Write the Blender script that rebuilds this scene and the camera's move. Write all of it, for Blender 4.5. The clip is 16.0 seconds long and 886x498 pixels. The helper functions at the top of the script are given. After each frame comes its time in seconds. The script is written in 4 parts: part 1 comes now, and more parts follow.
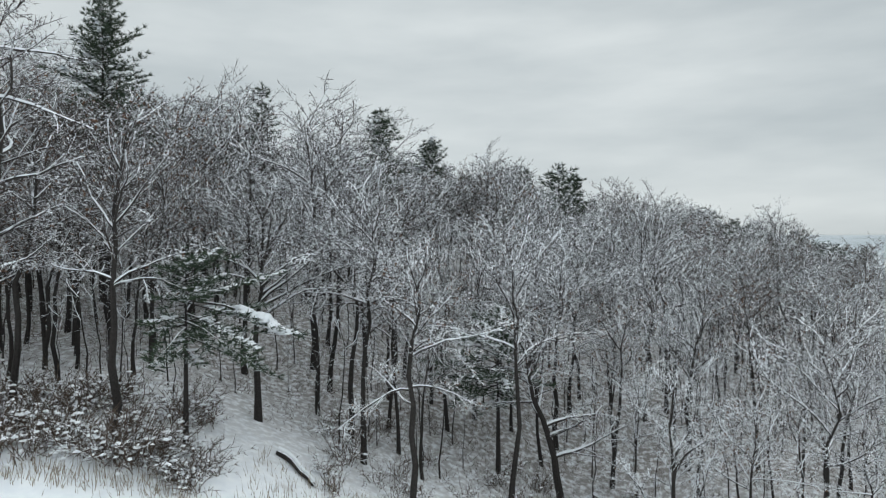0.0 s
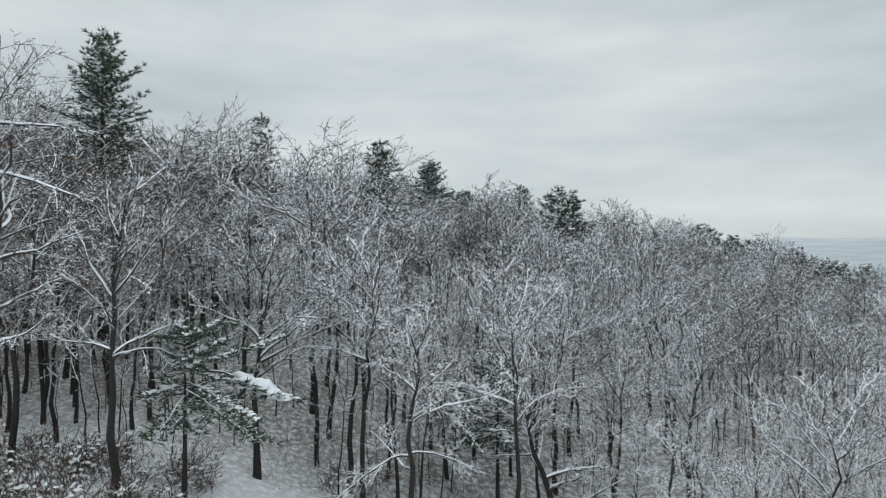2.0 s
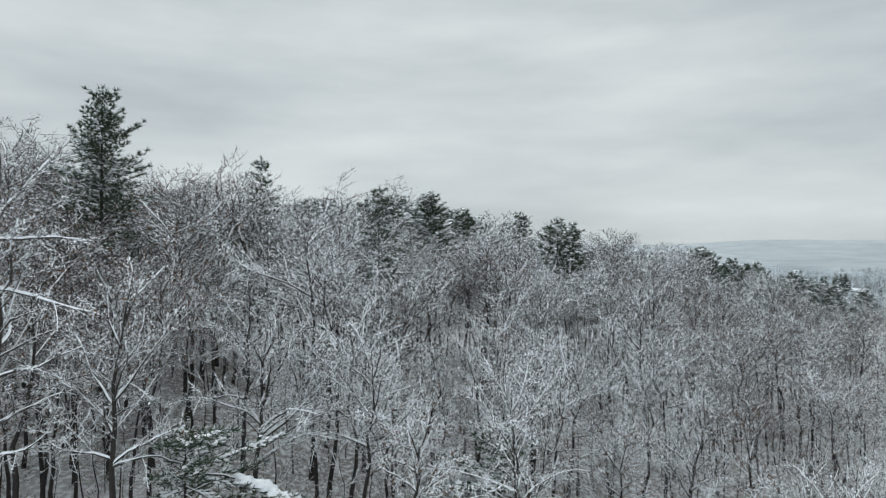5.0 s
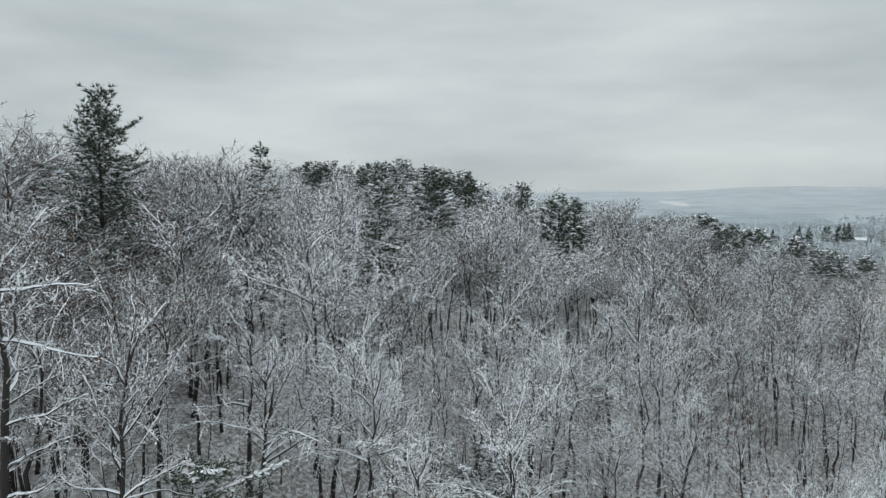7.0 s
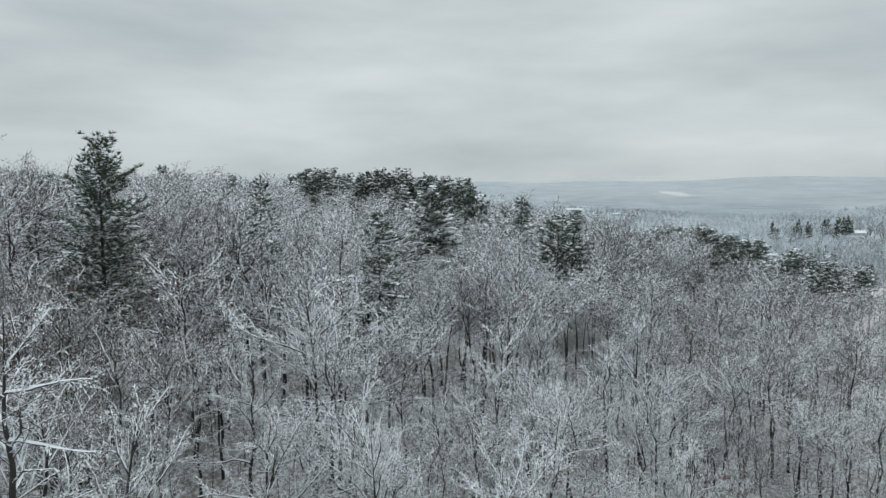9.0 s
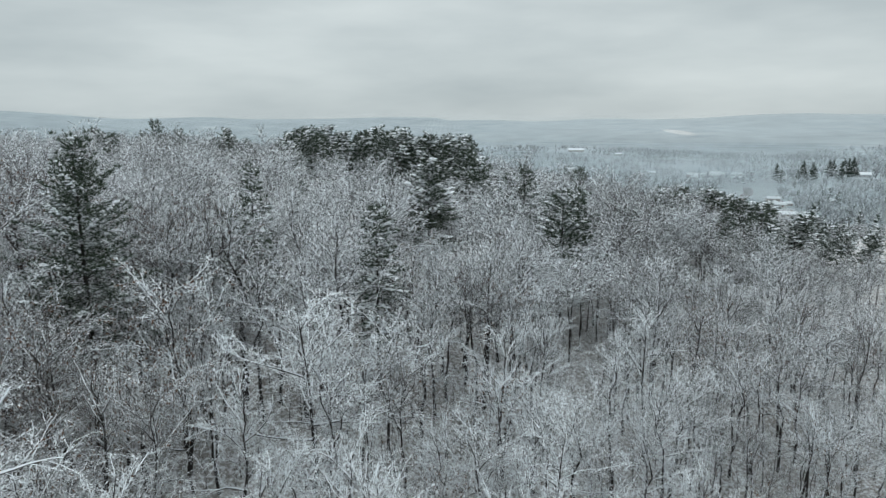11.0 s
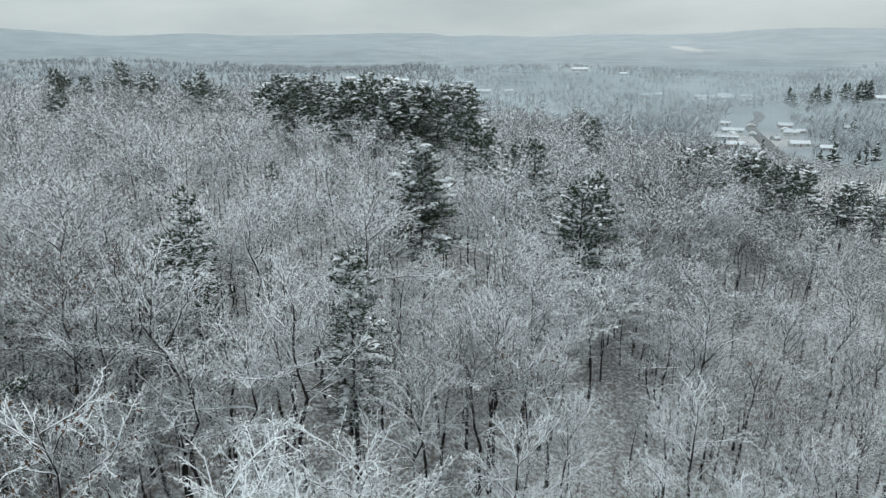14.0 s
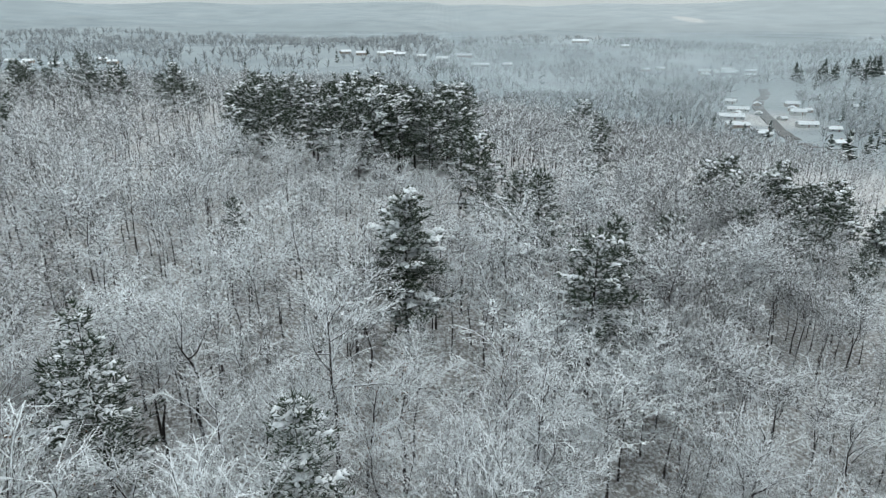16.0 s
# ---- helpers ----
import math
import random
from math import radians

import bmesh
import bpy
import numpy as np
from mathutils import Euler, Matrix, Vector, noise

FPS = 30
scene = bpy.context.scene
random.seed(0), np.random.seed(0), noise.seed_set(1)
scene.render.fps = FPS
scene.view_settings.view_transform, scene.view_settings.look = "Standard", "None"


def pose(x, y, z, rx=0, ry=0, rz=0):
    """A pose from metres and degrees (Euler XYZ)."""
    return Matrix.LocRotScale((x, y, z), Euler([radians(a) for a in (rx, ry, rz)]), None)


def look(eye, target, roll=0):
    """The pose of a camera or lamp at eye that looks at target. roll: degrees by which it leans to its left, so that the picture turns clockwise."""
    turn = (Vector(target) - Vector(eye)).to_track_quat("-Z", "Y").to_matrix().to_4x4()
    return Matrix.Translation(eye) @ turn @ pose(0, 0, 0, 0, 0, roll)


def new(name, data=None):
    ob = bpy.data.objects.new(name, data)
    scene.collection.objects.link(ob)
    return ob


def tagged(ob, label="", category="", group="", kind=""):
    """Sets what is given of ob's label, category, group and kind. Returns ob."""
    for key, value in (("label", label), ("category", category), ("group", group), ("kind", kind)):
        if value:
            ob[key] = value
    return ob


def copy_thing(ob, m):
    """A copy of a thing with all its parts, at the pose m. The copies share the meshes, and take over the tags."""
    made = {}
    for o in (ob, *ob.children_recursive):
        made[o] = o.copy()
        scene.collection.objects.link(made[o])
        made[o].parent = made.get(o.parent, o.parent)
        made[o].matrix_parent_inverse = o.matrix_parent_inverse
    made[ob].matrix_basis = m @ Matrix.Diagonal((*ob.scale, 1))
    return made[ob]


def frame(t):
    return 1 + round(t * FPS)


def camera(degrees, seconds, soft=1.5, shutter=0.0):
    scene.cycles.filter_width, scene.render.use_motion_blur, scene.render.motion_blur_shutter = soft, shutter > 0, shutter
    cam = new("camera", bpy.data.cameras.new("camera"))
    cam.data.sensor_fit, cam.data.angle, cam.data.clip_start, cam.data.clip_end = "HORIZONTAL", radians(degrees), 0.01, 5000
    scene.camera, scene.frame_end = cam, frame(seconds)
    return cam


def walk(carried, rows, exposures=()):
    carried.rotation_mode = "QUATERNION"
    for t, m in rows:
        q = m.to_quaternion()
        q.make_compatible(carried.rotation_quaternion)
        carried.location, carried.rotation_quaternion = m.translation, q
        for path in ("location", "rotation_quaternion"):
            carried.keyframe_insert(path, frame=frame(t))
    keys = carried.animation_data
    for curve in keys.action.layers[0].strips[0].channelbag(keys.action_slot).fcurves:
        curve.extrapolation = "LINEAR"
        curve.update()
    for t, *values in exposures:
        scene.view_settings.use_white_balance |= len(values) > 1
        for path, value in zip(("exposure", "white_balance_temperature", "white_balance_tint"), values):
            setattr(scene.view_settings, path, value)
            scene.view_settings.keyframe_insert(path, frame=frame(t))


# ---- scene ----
cam = camera(68.3, 16.0, soft=1.2)
METRES, EYE, TILT, LEAN, TURN = 60.0, 9.0, 0.0, 0.0, 0.0
ROWS = [
    (0.0, 0.0, 0.0, 0.0, 0.0, 0.0, 0.0),
    (0.5, -0.0002, 0.0004, 0.0133, -0.04, 0.03, -0.02),
    (1.0, -0.0002, 0.0007, 0.0265, -0.05, 0.08, -0.05),
    (1.5, -0.0004, 0.0007, 0.0395, -0.07, 0.14, -0.06),
    (2.0, -0.0009, 0.0008, 0.0523, -0.1, 0.19, -0.08),
    (2.5, -0.0012, 0.001, 0.0654, -0.11, 0.22, -0.1),
    (3.0, -0.0018, 0.001, 0.0785, -0.14, 0.24, -0.14),
    (3.5, -0.002, 0.0011, 0.0916, -0.16, 0.26, -0.14),
    (4.0, -0.0025, 0.0013, 0.1051, -0.2, 0.28, -0.16),
    (4.5, -0.0029, 0.0013, 0.1187, -0.22, 0.3, -0.17),
    (5.0, -0.0034, 0.0014, 0.1346, -0.24, 0.21, -0.2),
    (7.5, 0.0004, 0.0014, 0.2288, 0.03, -5.08, -0.15),
    (8.0, 0.0003, 0.0021, 0.2488, 0.02, -5.12, -0.17),
    (8.5, 0.0001, 0.0025, 0.2696, -0.02, -5.14, -0.2),
    (9.0, 0.0001, 0.0028, 0.2912, -0.03, -5.48, -0.21),
    (11.5, 0.0005, 0.1033, 0.3958, 0.03, -12.6, -0.02),
    (12.0, 0.0002, 0.1461, 0.4164, 0.02, -13.78, -0.02),
    (12.5, 0.0007, 0.1939, 0.4353, -0.03, -13.72, 0.03),
    (13.0, 0.0019, 0.2484, 0.4559, -0.06, -13.68, 0.01),
    (13.5, 0.005, 0.3047, 0.476, -0.07, -14.34, 0.1),
    (14.0, 0.0081, 0.3658, 0.4967, -0.05, -17.83, 0.12),
    (14.5, 0.0117, 0.4312, 0.519, -0.08, -19.16, 0.08),
    (15.0, 0.0163, 0.4968, 0.5399, -0.12, -19.19, 0.09),
    (15.5, 0.022, 0.563, 0.5613, -0.14, -19.55, 0.06),
    (16.0, 0.0267, 0.6303, 0.5823, -0.18, -20.31, -0.0),
]
walk(cam, [(t, pose(0, 0, EYE, TILT, LEAN, TURN) @ pose(METRES * x, METRES * y, METRES * z, 90 + pitch, roll, yaw)) for t, x, y, z, yaw, pitch, roll in ROWS],
     exposures=[(0.0, 0.0, 6500, 10), (5.0, -0.02, 6480, 10), (7.5, -0.13, 6460, 9), (9.0, -0.10, 6440, 9), (11.5, -0.10, 6390, 7), (16.0, 0.0, 6420, 7)])

# ---- light: an overcast winter sky, with the sun far behind the cloud ----
SUN_UP, SUN_ROUND = 38.0, 25.0
world = bpy.data.worlds.new("overcast_sky")
scene.world = world
world.use_nodes = True
wn, wl = world.node_tree.nodes, world.node_tree.links
wn.clear()


def wnode(kind, **sets):
    n = wn.new(kind)
    for k, v in sets.items():
        setattr(n, k, v)
    return n


w_out = wnode("ShaderNodeOutputWorld")
w_bg = wnode("ShaderNodeBackground")
w_bg.inputs["Strength"].default_value = 1.0
w_sky = wnode("ShaderNodeTexSky", sky_type="NISHITA", sun_disc=False)
w_sky.sun_elevation, w_sky.sun_rotation = radians(SUN_UP), radians(SUN_ROUND)
w_dim = wnode("ShaderNodeVectorMath", operation="SCALE")
w_dim.inputs["Scale"].default_value = 0.06
w_co = wnode("ShaderNodeTexCoord")
w_map = wnode("ShaderNodeMapping")
w_map.inputs["Scale"].default_value = (1.3, 1.3, 5.5)
w_noise = wnode("ShaderNodeTexNoise")
w_noise.inputs["Scale"].default_value = 1.6
w_noise.inputs["Detail"].default_value = 5.0
w_noise.inputs["Roughness"].default_value = 0.5
w_ramp = wnode("ShaderNodeValToRGB")
w_ramp.color_ramp.elements[0].position, w_ramp.color_ramp.elements[0].color = 0.30, (0.47, 0.53, 0.555, 1)
w_ramp.color_ramp.elements[1].position, w_ramp.color_ramp.elements[1].color = 0.66, (0.71, 0.765, 0.775, 1)
w_mix = wnode("ShaderNodeMix", data_type="RGBA")
w_mix.inputs[0].default_value = 0.96
wl.new(w_sky.outputs[0], w_dim.inputs[0])
wl.new(w_co.outputs["Generated"], w_map.inputs[0])
wl.new(w_map.outputs[0], w_noise.inputs["Vector"])
wl.new(w_noise.outputs[0], w_ramp.inputs[0])
wl.new(w_dim.outputs[0], w_mix.inputs[6])
w_sep = wnode("ShaderNodeSeparateXYZ")
w_up = wnode("ShaderNodeMapRange", interpolation_type="SMOOTHSTEP")
for key, value in (("From Min", 0.34), ("From Max", 0.95), ("To Min", 1.0), ("To Max", 2.4)):
    w_up.inputs[key].default_value = value
w_high = wnode("ShaderNodeVectorMath", operation="SCALE")
wl.new(w_co.outputs["Generated"], w_sep.inputs[0])
wl.new(w_sep.outputs["Z"], w_up.inputs["Value"])
wl.new(w_ramp.outputs[0], w_high.inputs[0])
wl.new(w_up.outputs[0], w_high.inputs["Scale"])
wl.new(w_high.outputs[0], w_mix.inputs[7])
wl.new(w_mix.outputs[2], w_bg.inputs[0])
wl.new(w_bg.outputs[0], w_out.inputs[0])

sun = new("sun", bpy.data.lights.new("sun", "SUN"))
sun.data.energy, sun.data.angle, sun.data.color = 0.9, radians(40), (1.0, 0.97, 0.93)
_a, _e = radians(SUN_ROUND), radians(SUN_UP)
sun.matrix_world = look((math.sin(_a) * math.cos(_e) * 100, math.cos(_a) * math.cos(_e) * 100, math.sin(_e) * 100), (0, 0, 0))


# ---- materials ----
def material(name):
    m = bpy.data.materials.new(name)
    m.use_nodes = True
    nt = m.node_tree
    nt.nodes.clear()
    out = nt.nodes.new("ShaderNodeOutputMaterial")
    bsdf = nt.nodes.new("ShaderNodeBsdfPrincipled")
    bsdf.inputs["Specular IOR Level"].default_value = 0.2
    nt.links.new(bsdf.outputs[0], out.inputs[0])
    return m, nt, bsdf


def add(nt, kind, **sets):
    n = nt.nodes.new(kind)
    for k, v in sets.items():
        setattr(n, k, v)
    return n


def noise_of(nt, scale, detail=3.0, coords="Object"):
    co = add(nt, "ShaderNodeTexCoord")
    n = add(nt, "ShaderNodeTexNoise")
    n.inputs["Scale"].default_value, n.inputs["Detail"].default_value = scale, detail
    nt.links.new(co.outputs[coords], n.inputs["Vector"])
    return n.outputs[0]


def ramp(nt, source, *stops):
    r = add(nt, "ShaderNodeValToRGB")
    els = r.color_ramp.elements
    while len(els) < len(stops):
        els.new(0.5)
    for el, (p, c) in zip(els, stops):
        el.position, el.color = p, (*c, 1)
    nt.links.new(source, r.inputs[0])
    return r.outputs[0]


def mix(nt, fac, a, b):
    n = add(nt, "ShaderNodeMix", data_type="RGBA")
    for sock, v in ((n.inputs[0], fac), (n.inputs[6], a), (n.inputs[7], b)):
        if isinstance(v, (int, float)):
            sock.default_value = v
        elif isinstance(v, tuple):
            sock.default_value = (*v, 1)
        else:
            nt.links.new(v, sock)
    return n.outputs[2]


def arith(nt, op, a, b):
    n = add(nt, "ShaderNodeMath", operation=op)
    for sock, v in zip(n.inputs, (a, b)):
        if isinstance(v, (int, float)):
            sock.default_value = v
        else:
            nt.links.new(v, sock)
    return n.outputs[0]


SNOW = (0.80, 0.83, 0.86)


def snowed(name, dark, light, sits=0.25, grain=9.0, ragged=0.5, snow=SNOW, soft=0.15, cover_scale=2.5, patchy=0.8):
    """A rough surface with snow lying on whatever faces up; sits: how steep a face still holds it."""
    m, nt, bsdf = material(name)
    base = ramp(nt, noise_of(nt, grain), (0.3, dark), (0.7, light))
    info = add(nt, "ShaderNodeObjectInfo")
    base = mix(nt, arith(nt, "MULTIPLY", info.outputs["Random"], 0.45), base, tuple(0.45 * (a + b) for a, b in zip(dark, light)))
    geo = add(nt, "ShaderNodeNewGeometry")
    sep = add(nt, "ShaderNodeSeparateXYZ")
    nt.links.new(geo.outputs["Normal"], sep.inputs[0])
    up = arith(nt, "ADD", sep.outputs["Z"], arith(nt, "MULTIPLY", arith(nt, "SUBTRACT", noise_of(nt, cover_scale, 2.0), 0.5), ragged * 2))
    uneven = arith(nt, "ADD", arith(nt, "SUBTRACT", noise_of(nt, 0.13, 2.0), 0.5), arith(nt, "MULTIPLY", arith(nt, "SUBTRACT", info.outputs["Random"], 0.5), 0.35))
    up = arith(nt, "ADD", up, arith(nt, "MULTIPLY", uneven, patchy))
    ranged = add(nt, "ShaderNodeMapRange")
    ranged.inputs["From Min"].default_value, ranged.inputs["From Max"].default_value = sits - soft, sits + soft
    nt.links.new(up, ranged.inputs["Value"])
    nt.links.new(mix(nt, ranged.outputs[0], base, snow), bsdf.inputs["Base Color"])
    bsdf.inputs["Roughness"].default_value = 0.85
    return m


def plain(name, a, b, scale, rough=0.8, coords="Object", bump=0.0):
    m, nt, bsdf = material(name)
    n = noise_of(nt, scale, 4.0, coords)
    nt.links.new(ramp(nt, n, (0.3, a), (0.7, b)), bsdf.inputs["Base Color"])
    bsdf.inputs["Roughness"].default_value = rough
    if bump:
        bp = add(nt, "ShaderNodeBump")
        bp.inputs["Strength"].default_value, bp.inputs["Distance"].default_value = bump, 0.1
        nt.links.new(n, bp.inputs["Height"])
        nt.links.new(bp.outputs[0], bsdf.inputs["Normal"])
    return m


BARK = snowed("bark", (0.016, 0.014, 0.013), (0.048, 0.042, 0.039), 0.55, 14.0, 0.35)
LIMB = snowed("limb_bark", (0.022, 0.019, 0.018), (0.065, 0.057, 0.052), 0.26, 12.0, 0.45)
TWIG = snowed("snowy_twigs", (0.024, 0.018, 0.017), (0.070, 0.056, 0.051), 0.33, 6.0, 0.55, soft=0.3, cover_scale=0.8)
TWIG_MID = snowed("snowy_crown_twigs", (0.030, 0.022, 0.020), (0.080, 0.064, 0.058), 0.14, 6.0, 0.55, soft=0.42, cover_scale=0.6, patchy=1.4)
TWIG_LEE = snowed("thinly_snowed_twigs", (0.040, 0.032, 0.030), (0.095, 0.079, 0.072), 0.62, 6.0, 0.5, soft=0.4, cover_scale=0.8)
# far twigs: bark paled and contrast softened to paint in haze
TWIG_HAZED = snowed("hazed_far_twigs", (0.075, 0.068, 0.066), (0.15, 0.138, 0.134), 0.38, 2.0, 0.4, soft=0.5)
# valley woods: distance haze is put into the pale bark and greyed snow
WOODS_HAZED = snowed("hazed_woods", (0.20, 0.205, 0.215), (0.31, 0.315, 0.325), 0.0, 0.3, 0.5, snow=(0.52, 0.55, 0.57))
NEEDLE = snowed("pine_needles", (0.024, 0.038, 0.028), (0.070, 0.092, 0.058), 0.66, 3.0, 0.5, soft=0.3)
NEEDLE_FAR = snowed("far_pine_needles", (0.035, 0.050, 0.042), (0.075, 0.095, 0.078), 0.7, 1.0, 0.4)
DEAD_LEAF = snowed("dead_leaves", (0.10, 0.050, 0.030), (0.22, 0.12, 0.07), 0.6, 5.0, 0.4)
LYING = plain("lying_snow", (0.76, 0.79, 0.83), (0.84, 0.86, 0.88), 3.0, 0.75, bump=0.3)
BRUSH = snowed("brush_stems", (0.060, 0.044, 0.035), (0.14, 0.105, 0.082), 0.55, 6.0, 0.5)
GRASS = snowed("dry_grass", (0.16, 0.12, 0.08), (0.30, 0.24, 0.16), 0.55, 6.0, 0.4)


def ground_material():
    m, nt, bsdf = material("snow_ground")
    fine = noise_of(nt, 1.7, 6.0)
    snow = ramp(nt, fine, (0.3, (0.74, 0.77, 0.81)), (0.7, (0.84, 0.86, 0.88)))
    litter = ramp(nt, noise_of(nt, 0.9, 8.0), (0.60, (0, 0, 0)), (0.72, (1, 1, 1)))
    co = add(nt, "ShaderNodeTexCoord")
    split = add(nt, "ShaderNodeSeparateXYZ")
    nt.links.new(co.outputs["Object"], split.inputs[0])
    wood = add(nt, "ShaderNodeMapRange")
    wood.inputs["From Min"].default_value, wood.inputs["From Max"].default_value = 29.0, 46.0
    nt.links.new(split.outputs["Y"], wood.inputs["Value"])
    # brown litter on the wood floor, also darkening it as painted tree shade
    litter_shade = ramp(nt, noise_of(nt, 2.6, 6.0), (0.34, (0, 0, 0)), (0.56, (1, 1, 1)))
    snow = mix(nt, arith(nt, "MULTIPLY", arith(nt, "MULTIPLY", litter_shade, wood.outputs[0]), 0.8), snow, (0.17, 0.14, 0.12))
    snow = mix(nt, arith(nt, "MULTIPLY", litter, 0.35), snow, (0.34, 0.31, 0.29))
    far = add(nt, "ShaderNodeVectorMath", operation="LENGTH")
    nt.links.new(co.outputs["Object"], far.inputs[0])
    out = add(nt, "ShaderNodeMapRange")
    out.inputs["From Min"].default_value, out.inputs["From Max"].default_value = 250.0, 420.0
    nt.links.new(far.outputs["Value"], out.inputs["Value"])
    woods = ramp(nt, noise_of(nt, 0.0045, 5.0), (0.30, (1, 1, 1)), (0.44, (0, 0, 0)))
    woods = arith(nt, "SUBTRACT", 1.0, arith(nt, "MULTIPLY", woods, 0.12))
    # wooded ground far off, its blue-grey painted as if seen through haze
    trees = ramp(nt, noise_of(nt, 0.010, 4.0), (0.3, (0.225, 0.262, 0.285)), (0.7, (0.31, 0.35, 0.375)))
    town = add(nt, "ShaderNodeVectorMath", operation="DISTANCE")
    nt.links.new(co.outputs["Object"], town.inputs[0])
    town.inputs[1].default_value = (288, 615, -48)
    yards = add(nt, "ShaderNodeMapRange")
    yards.inputs["From Min"].default_value, yards.inputs["From Max"].default_value = 48.0, 95.0
    nt.links.new(arith(nt, "ADD", town.outputs["Value"], arith(nt, "MULTIPLY", noise_of(nt, 0.03, 3.0), 60.0)), yards.inputs["Value"])
    woods = arith(nt, "MULTIPLY", woods, yards.outputs[0])
    near = add(nt, "ShaderNodeVectorMath", operation="SUBTRACT")
    nt.links.new(co.outputs["Object"], near.inputs[0])
    near.inputs[1].default_value = (937, 2651, 0)
    flat = add(nt, "ShaderNodeVectorMath", operation="MULTIPLY")
    nt.links.new(near.outputs[0], flat.inputs[0])
    flat.inputs[1].default_value = (1 / 50.0, 1 / 190.0, 0)
    field = add(nt, "ShaderNodeVectorMath", operation="LENGTH")
    nt.links.new(flat.outputs[0], field.inputs[0])
    edge = add(nt, "ShaderNodeMapRange")
    edge.inputs["From Min"].default_value, edge.inputs["From Max"].default_value = 0.8, 1.1
    nt.links.new(arith(nt, "ADD", field.outputs["Value"], arith(nt, "MULTIPLY", noise_of(nt, 0.02, 2.0), 0.4)), edge.inputs["Value"])
    woods = arith(nt, "MULTIPLY", woods, edge.outputs[0])
    nt.links.new(mix(nt, arith(nt, "MULTIPLY", out.outputs[0], woods), snow, trees), bsdf.inputs["Base Color"])
    bp = add(nt, "ShaderNodeBump")
    bp.inputs["Strength"].default_value, bp.inputs["Distance"].default_value = 0.5, 0.12
    nt.links.new(fine, bp.inputs["Height"])
    nt.links.new(bp.outputs[0], bsdf.inputs["Normal"])
    bsdf.inputs["Roughness"].default_value = 0.7
    return m


# ---- the lie of the land ----
def ease(a, b, v):
    t = np.clip((v - a) / (b - a), 0, 1)
    return t * t * (3 - 2 * t)


def land(x, y):
    """The ground's height: a wooded slope that falls to the right, a knoll ahead, a wide valley and far hills."""
    x, y = np.asarray(x, float), np.asarray(y, float)
    z = -3.7 + 8.8 * np.tanh(-x / 45.0) + 15.0 * np.tanh((y - 32.0) / 95.0) * ease(-60, 30, y + 60)
    z = z - 3.6 * np.exp(-((x - 9) / 13) ** 2 - ((y - 42) / 14) ** 2) + 1.6 * np.exp(-((x + 16) / 9) ** 2 - ((y - 26) / 8) ** 2)
    z = z + 0.35 * np.sin(x * 0.31 + 1.3 * np.sin(y * 0.17)) + 0.3 * np.sin(y * 0.27 + x * 0.11)
    z = z + 4.0 * np.exp(-((x - 4) / 26) ** 2 - ((y - 178) / 32) ** 2)
    s = y + 0.5 * np.maximum(x, 0)
    z = z - 52.0 * ease(150, 680, s) + 16.0 * np.exp(-((x - 520) / 110) ** 2 - ((y - 840) / 130) ** 2)
    r, a = np.hypot(x, y), np.arctan2(x, np.maximum(y, 1.0))
    hill = 98 + 40 * ease(0.05, 0.65, a) + 30 * np.exp(-((a + 0.66) / 0.13) ** 2) - 14 * np.exp(-((a + 0.42) / 0.09) ** 2) + 5 * np.sin(a * 13 + 1) + 4 * np.sin(a * 29)
    z = z + hill * ease(1900, 4100, r) + 10 * np.sin(x / 190.0) * np.sin(y / 240.0) * ease(500, 1200, r)
    return z


def ground_z(x, y):
    return float(land(x, y))


